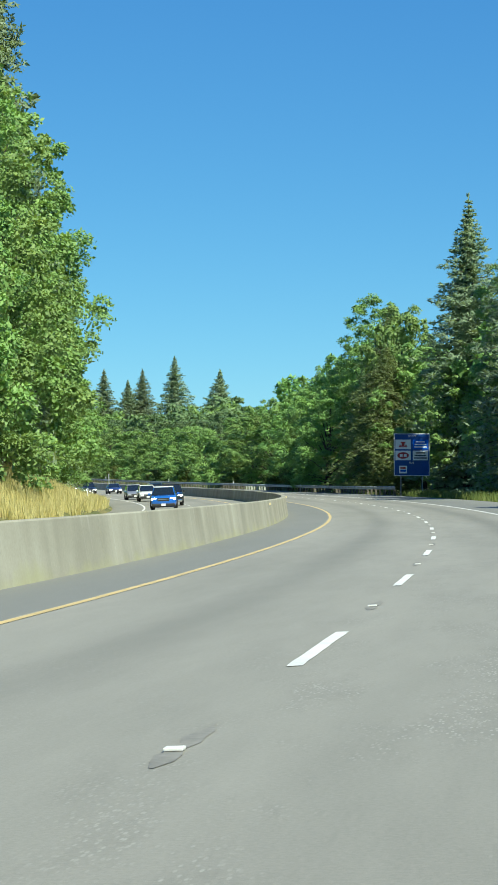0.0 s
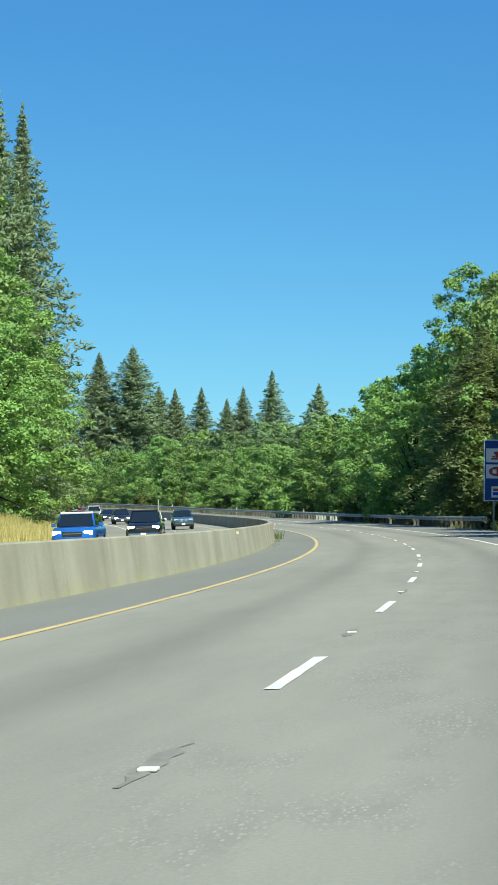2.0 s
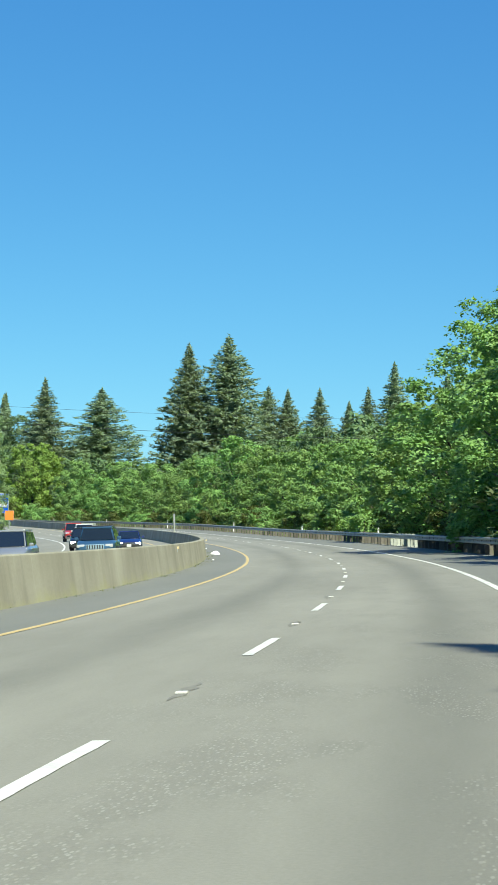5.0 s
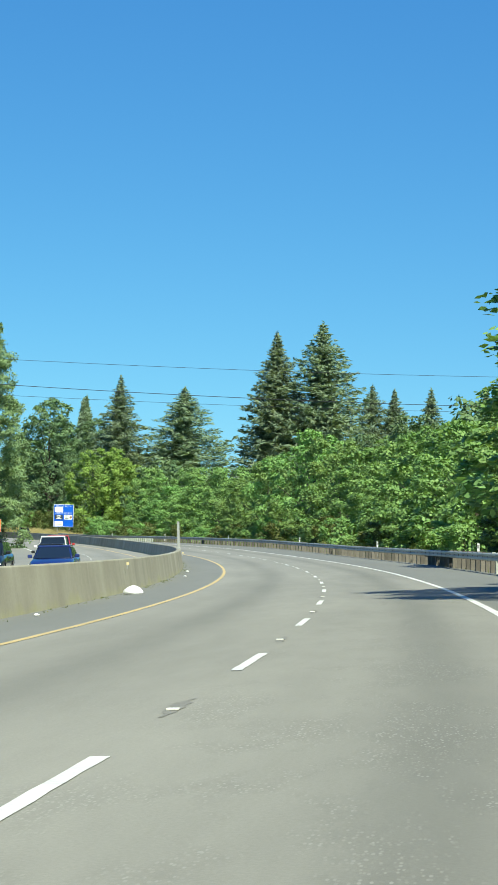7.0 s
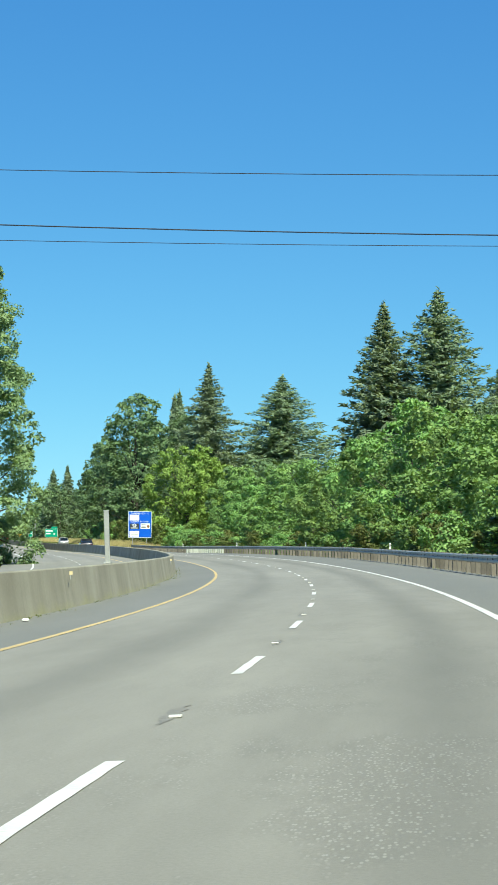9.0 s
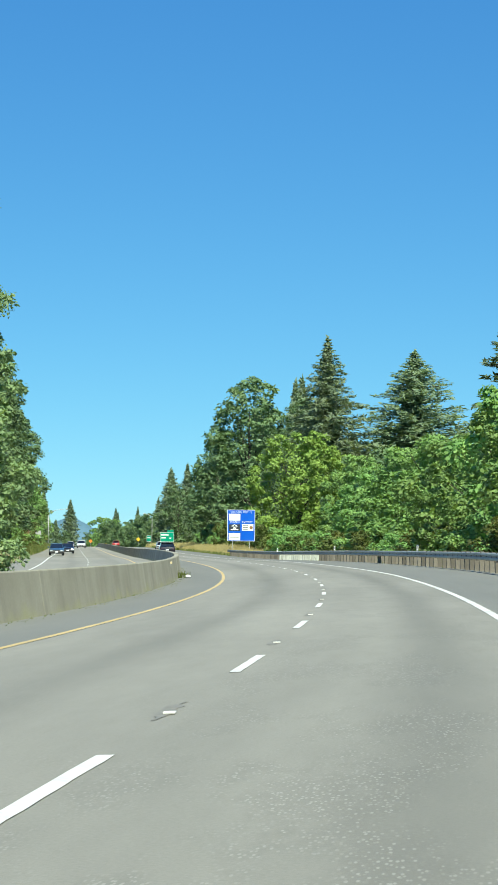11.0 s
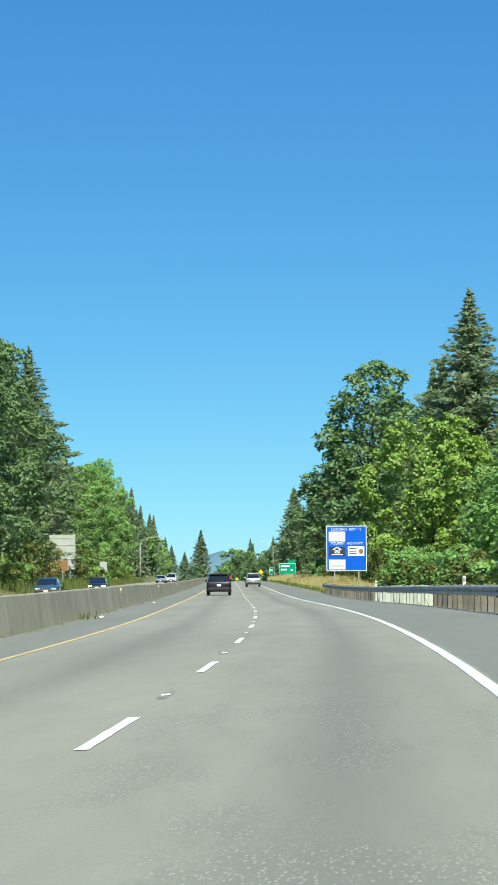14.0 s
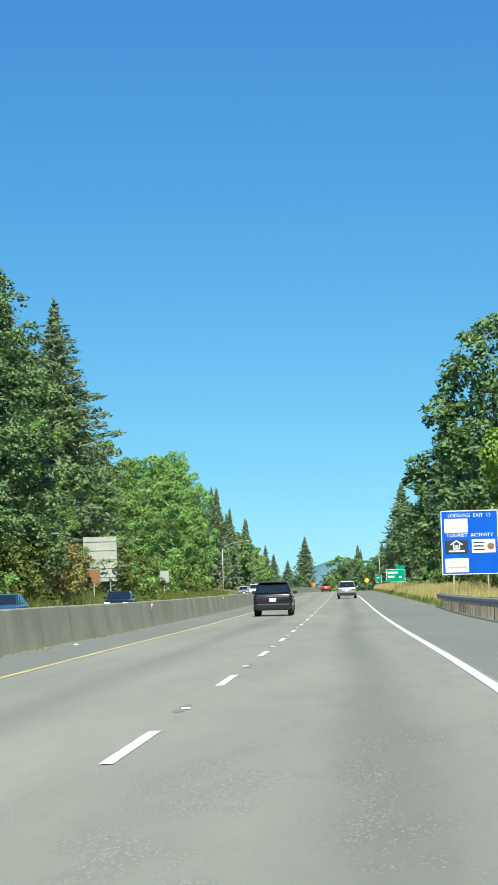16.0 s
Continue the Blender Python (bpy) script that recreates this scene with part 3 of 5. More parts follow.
def conifer(seed, material, wide=0.20, droop=0.30, sparse=1.0, bare=0.05, size=0.33, blunt=0.0, dense=36, lift=0.25):
    """A fir of height 30 m: straight trunk, irregular whorls of boughs that sag and turn up at the tip, each carrying
    rounded tufts of needle sprays."""
    rng = np.random.default_rng(seed)
    H = 30.0
    pieces = [tube([(0, 0, -0.8), (0, 0, 0.6), (0, 0, 8), (0, 0, 18), (0, 0, 26), (0, 0, H)], [0.55, 0.42, 0.34, 0.2, 0.09, 0.02], 8)]
    cards = []
    z = H * bare
    turn = rng.uniform(0, 6)
    one_side = rng.uniform(0, 6.28)
    while z < H - 0.15:
        u = 1 - z / H
        reach = H * wide * (1 - (1 - min(1.0, u / 0.78)) ** (1.12 + 0.9 * blunt)) * (1.0 if u < 0.86 else 1 - (u - 0.86) * 2.0)
        reach = max(reach, 0.25) * (1 + 0.12 * math.sin(z * 1.7 + turn))
        n = int(rng.integers(7, 10)) if u > 0.12 else 5
        for k in range(n):
            if rng.random() < 0.09 * sparse:
                continue
            a = turn + 2 * math.pi * k / n + rng.normal() * 0.2
            L = reach * rng.uniform(0.68, 1.10) * (1 + 0.10 * math.cos(a - one_side))
            ca, sa = math.cos(a), math.sin(a)
            out, left, up = np.array([ca, sa, 0.0]), np.array([-sa, ca, 0.0]), np.array([0, 0, 1.0])
            m = max(6, int(dense * min(1.25, 0.25 + L / 4.2)))
            q = 1 - rng.uniform(0, 1, m) ** 1.25 * 0.85
            tuft = 0.13 * L + 0.20
            rise = (0.40 - 0.42 * u) * L
            off = rng.normal(size=(m, 3))
            off = unit(off) * rng.uniform(0.3, 1.0, (m, 1)) * tuft * (1.45 - 0.85 * q)[:, None]
            wave = lift * L * np.maximum(0, q - 0.62) ** 1.4 * 2.2
            c = out * (q * L + off[:, 0] * 0.8)[:, None] + left * (off[:, 1] * 1.5)[:, None]
            c[:, 2] += z + rise * q - droop * L * q ** 2 + wave + off[:, 2] * 0.75 - np.abs(off[:, 1]) * 0.35
            rel = out * off[:, :1] + left * off[:, 1:2] + up * (off[:, 2:] + 0.25 * tuft)
            soft = unit(unit(rel) * 0.6 + out * 0.45 + up * 0.5)
            d = unit(out * 0.9 + left * np.sign(off[:, 1:2]) * 0.6 + up * (0.25 * (q[:, None] - 0.4) - 0.15) + rng.normal(size=(m, 3)) * 0.7)
            face = unit(soft + rng.normal(size=(m, 3)) * 0.6)
            sz = size * rng.uniform(0.6, 1.3, m) * (0.62 + 0.45 * min(1, u * 2.2))
            cards.append(spray_cards(c, d, face, sz * 1.0, sz * 0.30, 0.4, soft, 0.55))
            if L > 1.8 and k % 2 == 0:
                pieces.append(tube([(0, 0, z), tuple(out * L * 0.5 + up * (z + rise * 0.5 - droop * L * 0.25)), tuple(out * L * 0.9 + up * (z + rise * 0.9 - droop * L * 0.75))], [0.05, 0.035, 0.012], 4))
        turn += 0.9
        z += (0.36 + 0.42 * u) * (0.8 + 0.4 * sparse * rng.random())
    # the leading shoot
    n = 26
    zz = H - rng.uniform(-0.5, 2.2, n)
    d = unit(rng.normal(size=(n, 3)) * 0.35 + np.array([0, 0, 1.0]))
    cards.append(spray_cards(np.stack([rng.normal(size=n) * 0.05 * (1 + H - zz), rng.normal(size=n) * 0.05 * (1 + H - zz), zz], 1), d, unit(rng.normal(size=(n, 3))), size * 1.0, size * 0.28, 0.3))
    # needles close to the stem
    n = int(dense * 45)
    zz = H * (1 - rng.uniform(0.03, 0.95, n) ** 0.8)
    t = rng.uniform(0, 6.28, n)
    rr = H * wide * (1 - zz / H) * rng.uniform(0.15, 0.55, n)
    o = np.stack([np.cos(t), np.sin(t), 0.3 + 0 * t], 1)
    cards.append(spray_cards(np.stack([np.cos(t) * rr, np.sin(t) * rr, zz], 1), unit(rng.normal(size=(n, 3))), unit(o + rng.normal(size=(n, 3)) * 0.4), size * 1.3, size * 0.8, 0.3, o, 0.3))
    return trunk_mesh(pieces), mesh_from("crown", cards, material)


# per kind: its meshes; object name, label, category, and the height and crown radius that they are built to
KINDS = {
    "poplar": [broadleaf(35, PALELEAF, 27, 5.6, 460, 150, 0.19, -0.02, 0.7, 0.0, 1.3)],
    "near_maple": [broadleaf(18, BIGLEAF, 20, 6.5, 200, 240, 0.16, 0.05, 0.8, 0.5)],
    "far_mid_maple": [broadleaf(63, BIGLEAF, 13, 6.0, 120, 44, 0.42, -0.02)],
    "far_tall_alder": [broadleaf(k, DULLLEAF, 29, 7.6, 280, 58, 0.40, 0.02, 0.8, 0.0, 1.2) for k in (64, 65)],
    "far_alder": [broadleaf(66, DULLLEAF, 18, 5.2, 110, 42, 0.42, 0.06)],
    "maple": [broadleaf(k, BIGLEAF, 17, 5.9, 240, 92, 0.22, -0.02) for k in (11, 12)],
    "edge_maple": [broadleaf(19, BIGLEAF, 17, 5.9, 220, 96, 0.21, 0.2)],
    "tall_maple": [broadleaf(k, BIGLEAF, 26, 6.4, 330, 120, 0.19, 0.01) for k in (16, 17)],
    "mid_maple": [broadleaf(k, BIGLEAF, 13, 6.0, 200, 100, 0.21, -0.02) for k in (13, 14, 15)],
    "lime": [broadleaf(21, LIMELEAF, 16, 7.0, 260, 90, 0.25, 0.02)],
    "alder": [broadleaf(k, DULLLEAF, 18, 5.2, 170, 64, 0.27, 0.0) for k in (31, 32)],
    "tall_alder": [broadleaf(k, DULLLEAF, 29, 7.6, 360, 92, 0.27, 0.02, 0.8, 0.0, 1.2) for k in (33, 34)],
    "near_fir": [conifer(45, NEEDLES, 0.19, 0.40, 1.3, 0.05, 0.25, 0.2, 66), conifer(46, NEEDLES, 0.19, 0.40, 1.5, 0.05, 0.25, 0.4, 66)],
    "fir": [conifer(41, NEEDLES, 0.17, 0.32, 0.6, 0.04, 0.30, 0.35, 64, 0.45), conifer(42, NEEDLES, 0.175, 0.38, 1.4, 0.05, 0.30, 0.5, 58), conifer(43, NEEDLES, 0.18, 0.24, 1.2, 0.08, 0.30, 0.95, 60)],
    "far_fir": [conifer(44, NEEDLES, 0.17, 0.35, 1.0, 0.04, 0.8, 0.3, 9)],
    "cedar": [conifer(51, CEDARLEAF, 0.20, 0.75, 0.6, 0.04, 0.24, 1.0, 72, 0.0)],
    "far_maple": [broadleaf(61, BIGLEAF, 16, 5.8, 90, 36, 0.52), broadleaf(62, DULLLEAF, 16, 5.8, 90, 36, 0.52)],
    "dry_bush": [broadleaf(73, RUSSETLEAF, 4.5, 2.9, 60, 60, 0.17, -0.08), broadleaf(74, RUSSETLEAF, 4.5, 2.9, 60, 60, 0.17, -0.08)],
    "bush": [broadleaf(71, BIGLEAF, 4.5, 2.9, 60, 48, 0.19, -0.08), broadleaf(72, WEED, 4.5, 2.9, 60, 48, 0.19, -0.08)],
}
ABOUT = {
    "poplar": ("tree", "tall silvery green poplar beside the oncoming lanes", "tree", 27.0, 6.0),
    "near_maple": ("tree", "broadleaf maple leaning its leafy boughs over the shoulder", "tree", 20.0, 6.5),
    "far_mid_maple": ("tree", "spreading broadleaf maple with a bright green crown", "tree", 13.0, 6.0),
    "far_tall_alder": ("tree", "tall dull green broadleaf tree with an open crown", "tree", 29.0, 7.6),
    "far_alder": ("tree", "dull green alder with an uneven crown", "tree", 18.0, 5.2),
    "maple": ("tree", "broadleaf maple with a dense bright green crown", "tree", 17.0, 5.9),
    "edge_maple": ("tree", "broadleaf maple with a bright crown over a bare shaded trunk", "tree", 17.0, 5.9),
    "tall_maple": ("tree", "tall broadleaf maple with a dense green crown", "tree", 26.0, 6.4),
    "mid_maple": ("tree", "spreading broadleaf maple with a bright green crown", "tree", 13.0, 6.0),
    "lime": ("tree", "broadleaf maple with a sunlit yellow-green crown", "tree", 16.0, 7.0),
    "alder": ("tree", "dull green alder with an uneven crown", "tree", 18.0, 5.2),
    "tall_alder": ("tree", "tall dull green broadleaf tree with an open crown", "tree", 29.0, 7.6),
    "fir": ("fir_tree", "tall dark green conifer with drooping boughs", "fir tree", 30.0, 4.7),
    "near_fir": ("fir_tree", "tall dark green conifer with drooping boughs", "fir tree", 30.0, 4.7),
    "far_fir": ("fir_tree", "slender dark conifer far down the road", "fir tree", 30.0, 4.7),
    "cedar": ("cedar_tree", "olive green cedar with hanging sprays", "cedar tree", 30.0, 4.6),
    "dry_bush": ("bush", "russet and olive bush half dried by summer", "bush", 4.5, 2.9),
    "bush": ("bush", "low rounded green bush on the verge", "bush", 4.5, 2.9),
}
PLANT = random.Random(77)


def plant(kind, s, o, high, wide=0.0, which=None):
    """A tree of that height and crown radius, standing on the ground."""
    if kind == "fir" and s < 245:
        kind = "near_fir"
    if s > 735 and "far_" + kind in ABOUT:
        kind = "far_" + kind
    name, label, cat, h0, r0 = ABOUT[kind]
    pick = KINDS[kind]
    trunk, crown = pick[which % len(pick)] if which is not None else pick[PLANT.randrange(len(pick))]
    k = high / h0
    w = wide / r0 if wide else k * PLANT.uniform(0.9, 1.1)
    m = Matrix.Translation(ground_at(s, o)) @ Matrix.Rotation(PLANT.uniform(0, 6.28), 4, "Z") @ Matrix.Diagonal((w, w, k, 1))
    e = thing(name, m, label, cat, "trees beside the highway" if cat != "bush" else "bushes on the verge")
    for n, me in (("trunk", trunk), ("crown", crown)):
        ob = new(n, me)
        ob.parent = e
    return e


def row(kind, s0, s1, step, o, spread, h0, h1, wide=0.0, jitter=0.17):
    """A loose row of trees along the road, their height running from h0 to h1."""
    s = s0
    while s <= s1:
        u = (s - s0) / max(1e-6, s1 - s0)
        plant(kind, s, o + PLANT.uniform(-spread, spread), (h0 + (h1 - h0) * u) * PLANT.uniform(1 - jitter, 1 + jitter), wide * PLANT.uniform(0.88, 1.12))
        s += step * PLANT.uniform(0.8, 1.2)


def woods(which, s0, s1, step, o, spread, h0, h1):
    """A belt of background trees, gathered into one mass of woodland per belt."""
    me_t, me_c = KINDS["far_maple"][which]
    vs, fs = [], []
    for me in (me_t, me_c):
        co = np.empty(len(me.vertices) * 3, dtype=np.float32)
        me.vertices.foreach_get("co", co)
        vs.append(co.reshape(-1, 3))
    n = len(me_c.polygons)
    quads = np.arange(4 * n).reshape(-1, 4)
    nrm0 = np.empty(len(me_c.loops) * 3, dtype=np.float32)
    me_c.corner_normals.foreach_get("vector", nrm0)
    nrm0 = nrm0.reshape(-1, 3)
    s, cards = s0, []
    while s <= s1:
        u = (s - s0) / max(1e-6, s1 - s0)
        k = (h0 + (h1 - h0) * u) * PLANT.uniform(0.85, 1.15) / 16.0
        a = PLANT.uniform(0, 6.28)
        p = np.array(ground_at(s, o + PLANT.uniform(-spread, spread)))
        w = k * PLANT.uniform(0.9, 1.15)
        c, d = math.cos(a) * w, math.sin(a) * w
        co = vs[1] @ np.array([[c, d, 0], [-d, c, 0], [0, 0, k]]) + p
        cards.append((co, quads, nrm0 @ np.array([[math.cos(a), math.sin(a), 0], [-math.sin(a), math.cos(a), 0], [0, 0, 1]])))
        s += step * PLANT.uniform(0.8, 1.2)
    tagged(new("distant_woods", mesh_from("distant_woods", cards, me_c.materials[0])), "dense green woodland behind the roadside trees", "woods", kind="stuff")


# the wood on the oncoming side, along the first bend
row("tall_maple", 105, 178, 13, -26.8, 0.8, 29, 26, 6.6, 0.06)
row("tall_maple", 191, 258, 13, -27, 1.0, 18, 17, 6.4, 0.1)
plant("maple", 277, -27.8, 15.5, 6.0)
row("fir", 118, 200, 20, -32.5, 1.5, 36, 32, 4.6)
woods(0, 90, 330, 13, -38, 3.0, 19, 15)
for s, o, h, w in ((146, -26.4, 42, 5.0), (166, -30, 33, 4.8), (225, -26.8, 33.5, 5.0), (240, -25.7, 35.5, 5.4), (297, -27.5, 17.5, 6), (312, -31, 14, 5.5), (326, -33, 12, 5)):
    plant("fir" if h > 25 else "maple", s, o, h, w)
# the wood on the near side
for s, o, h, w in ((150, 16, 29, 5), (163, 17, 28, 5), (179, 16.9, 27, 4.6), (205, 17.0, 30, 6.0), (199, 22, 25, 5), (222, 20, 19, 4), (170, 24, 30, 5), (190, 25, 28, 5), (210, 26, 26, 5)):
    plant("fir", s, o, h, w)
plant("tall_maple", 185, 18.5, 23, 5.6)
plant("tall_maple", 176, 20.5, 25, 5.6)
plant("cedar", 229, 12.9, 16.5, 4.6)
plant("tall_maple", 250, 16.0, 24.5, 6.2)
plant("cedar", 243, 16.0, 22.5, 5.0)
plant("edge_maple", 238, 16.5, 22, 6)
for s, o, h in ((80, 17, 19), (92, 16.5, 24)):
    plant("fir", s, o, h, 2.6)
for s, o, h in ((84, 18.0, 22), (95, 16.6, 23.5), (101, 17.5, 20)):
    plant("tall_maple", s, o, h, 3.4)
plant("near_maple", 257, 11.2, 15.5, 7.05)
plant("near_maple", 268, 14.4, 14, 6.0)
for s, o, h in ((264, 16.5, 20), (276, 17.5, 18), (268, 22, 21)):
    plant("edge_maple", s, o, h, 6)
row("edge_maple", 286, 330, 13.5, 16.0, 1.5, 16, 13.5, 6.2)
row("edge_maple", 203, 232, 13, 16.5, 0.6, 14, 15)
woods(0, 150, 330, 12, 22, 2.0, 19, 15)
row("mid_maple", 342, 470, 15.5, 15.8, 2.2, 12.8, 12.3, 6.4, 0.22)
row("alder", 334, 500, 15, 23, 2.0, 12, 13)
row("mid_maple", 484, 560, 14, 18.5, 2.0, 11.5, 11.0, 6.0)
row("mid_maple", 572, 616, 14, 25, 1.0, 12.5, 12.5, 6.4)
woods(1, 360, 640, 10, 31, 4.0, 14, 14)
woods(0, 400, 640, 16, 44, 5.0, 15, 15)
woods(1, 420, 700, 18, 64, 6.0, 18, 17)
# tall firs behind it
plant("fir", 590, 44, 39.5, 9.6, 0)
plant("fir", 585, 51.5, 41.0, 10.6, 2)
for s, o, h, w in ((552, 77, 34, 7.5), (500, 68, 28, 7), (660, 96, 33, 7.5), (650, 79.5, 33, 7), (650, 84.5, 32.5, 7.5), (650, 100.5, 29.5, 7), (650, 105.5, 33, 7.5)):
    plant("fir", s, o, h, w)
plant("fir", 671, 42, 32, 11.0, 2)
plant("fir", 671, 27.6, 34, 8.6, 1)
for s, o, h, w in ((780, 35.5, 36, 6), (765, 32.5, 34, 5), (940, 14.5, 22, 5), (985, 17, 20, 5), (955, 20, 24, 4.5)):
    plant("fir", s, o, h, w)
plant("lime", 647, 20.6, 18.0, 8.2)
plant("lime", 653, 25.0, 16.0, 6.5)
plant("tall_alder", 742, 21.0, 33, 10.0)
plant("tall_alder", 757, 25, 28, 9)
plant("tall_alder", 716, 29, 27, 8)
for s, o, h, w in ((800, 19, 24, 6), (832, 21, 26, 6.5), (862, 20.5, 20, 5.5), (925, 16, 17, 5), (950, 15, 14, 4.5), (975, 14, 12, 4.5)):
    plant("tall_alder" if h > 19 else "alder", s, o, h, w)
row("tall_alder", 775, 940, 17, 28, 2.0, 22, 18, 6)
row("alder", 668, 725, 13, 24, 2.0, 15, 18)
woods(1, 660, 1000, 14, 34, 5.0, 17, 18)
row("bush", 640, 790, 8, 15.0, 1.5, 4.5, 4.0)
row("bush", 290, 322, 10, 12.4, 1.0, 3.2, 3.0, 2.4)
row("bush", 330, 560, 11, 12.0, 0.8, 3.4, 3.0, 2.6)
row("bush", 566, 632, 7, 16.5, 1.6, 4.2, 4.2, 3.0)
# the oncoming side, further on
plant("poplar", 456, -21.0, 26.5, 5.9)
row("tall_alder", 566, 634, 13, -26.8, 0.8, 25, 26, 7.6, 0.07)
plant("tall_alder", 646, -26.6, 25, 7.3)
plant("maple", 577, -25.5, 17, 5.0)
plant("maple", 604, -25, 15, 4.6)
plant("fir", 648, -29.5, 30.5, 7.0, 2)
plant("fir", 700, -27.8, 30.3, 6.4, 1)
row("tall_alder", 575, 650, 22, -38, 2.0, 24, 24, 6)
for s, h in ((672, 25), (686, 22)):
    plant("tall_maple", s, -30.0, h, 5.4)
plant("fir", 712, -33.0, 26, 5.6)
for s, o, h, w in ((566, -22.2, 3.6, 3.0), (577, -22.6, 4.0, 3.2), (590, -22.3, 3.4, 2.8), (604, -22.6, 4.0, 3.0), (618, -22.4, 3.6, 3.0), (640, -22.8, 4.5, 3.2), (712, -23.0, 5.0, 3.4)):
    plant("bush", s, o, h, w)
for s, o, h, w in ((652, -23.4, 5.6, 3.2), (663, -23.2, 5.0, 3.0), (673, -23.8, 5.0, 2.8), (683, -23.6, 3.4, 2.2)):
    plant("dry_bush", s, o, h, w)
row("maple", 712, 790, 13, -28, 1.5, 16, 17, 6.0)
row("maple", 802, 878, 13, -28, 1.5, 20.5, 22, 6.6, 0.1)
for s, o, h, w in ((930, -25.2, 21.0, 2.9), (952, -29.5, 20.0, 2.7), (985, -25.8, 19.0, 2.7), (1006, -28.0, 18.0, 2.6), (1030, -24.4, 17.4, 2.6)):
    plant("far_fir", s, o, h, w)
row("mid_maple", 925, 1000, 14, -32, 2.0, 13, 12, 5.5)
woods(0, 1010, 1300, 16, -30, 3.0, 14, 13)
woods(1, 560, 1000, 15, -44, 4.0, 20, 17)
row("bush", 722, 850, 8, -23, 1.2, 4.5, 4.0)
row("far_fir", 880, 1060, 28, -36, 4.0, 22, 21)
# far ahead
woods(1, 1000, 1400, 14, 25, 4.0, 16, 13)
row("far_fir", 1020, 1460, 50, 34, 8.0, 22, 20)
row("far_fir", 1100, 1460, 40, -36, 8.0, 20, 20)
for k in range(7):
    woods(k % 2, 1330, 1335, 30, -110 + 30 * k, 6.0, 10, 10)
    woods((k + 1) % 2, 1400, 1440, 18, -110 + 30 * k, 14.0, 11, 11)
for s, o, h in ((1300, -18.9, 21), (1330, -34, 17), (1310, -42, 18), (1380, -26, 19), (1420, 40, 20), (1400, -70, 20)):
    plant("far_fir", s, o, h)

for s, o, h, w in ((1412, 13, 27, 5.5), (1395, -4, 20, 4), (1400, 3, 17, 4)):
    plant("far_fir", s, o, h, w)
for s, o, h, w in ((1392, 27, 17, 10), (1405, 36, 16, 9), (1380, 44, 15, 9)):
    plant("mid_maple", s, o, h, w)


# ---- guardrail on the near side ----
def swept(name, profile, stations, line, material, parent, closed=True):
    """A profile (across, up) carried along the road; line gives the offset at each station."""
    vs, fs, n = [], [], len(profile)
    for s in stations:
        for a, h in profile:
            vs.append(tuple(at(s, line(s) + a, h)))
    for i in range(len(stations) - 1):
        for j in range(n):
            k = (j + 1) % n
            fs.append((i * n + j, i * n + k, (i + 1) * n + k, (i + 1) * n + j))
    fs += [tuple(range(n))[::-1], tuple(range((len(stations) - 1) * n, len(stations) * n))]
    return part(name, (vs, [], fs), material, parent, smooth=False)


def rail_line(s):
    if s < 222:
        return 6.95 + 1.5 * ((222 - s) / 26) ** 2
    if s > 560:
        return 6.95 + 0.5 * ((s - 560) / 55) ** 2
    return 6.95


W_BEAM = [(-0.02, 0.50), (-0.09, 0.53), (-0.09, 0.60), (-0.03, 0.635), (-0.03, 0.665), (-0.09, 0.70), (-0.09, 0.77), (-0.02, 0.81),
          (-0.012, 0.805), (-0.075, 0.765), (-0.075, 0.705), (-0.015, 0.67), (-0.015, 0.63), (-0.075, 0.595), (-0.075, 0.535), (-0.012, 0.508)]


def guardrail():
    rail = tagged(new("guardrail"), "galvanised steel guardrail on weathered timber posts", "guardrail", kind="structure")
    s = 197.0
    while s < 614:
        swept("rail_beam", W_BEAM, [s, s + 1.27, s + 2.54, s + 3.87], rail_line, STEEL, rail)
        s += 3.81
    meshes = []
    for mat_ in (TIMBER, PALE_TIMBER):
        me = bpy.data.meshes.new("post")
        bm = bmesh.new()
        box(bm, 0.20, 0, 0.22, 0.2, 0.2, 1.16, 0.015)
        box(bm, 0.04, 0, 0.655, 0.14, 0.19, 0.36, 0.012)
        bm.to_mesh(me)
        bm.free()
        me.materials.append(mat_)
        meshes.append(me)
    r = random.Random(8)
    s = 197.9
    while s < 615:
        pale = 278 < s < 294 or 507 < s < 541
        ob = new("post", meshes[1 if pale else 0])
        ob.parent = rail
        ob.matrix_basis = on_road(s, rail_line(s)) @ pose(0, 0, r.uniform(-0.03, 0.02), r.uniform(-1.5, 1.5), r.uniform(-1.5, 1.5), r.uniform(-4, 4))
        s += 1.905
    # flattened end piece
    bm = bmesh.new()
    box(bm, 0, 0, 0.65, 0.06, 0.5, 0.34, 0.05)
    e = part("rail_end", bm, STEEL, rail)
    e.matrix_basis = on_road(196.9, rail_line(196.9) - 0.06)
    bm = bmesh.new()
    box(bm, 0, 0, 0.65, 0.06, 0.5, 0.34, 0.05)
    e = part("rail_end", bm, STEEL, rail)
    e.matrix_basis = on_road(615.2, rail_line(615.2) - 0.06)


guardrail()


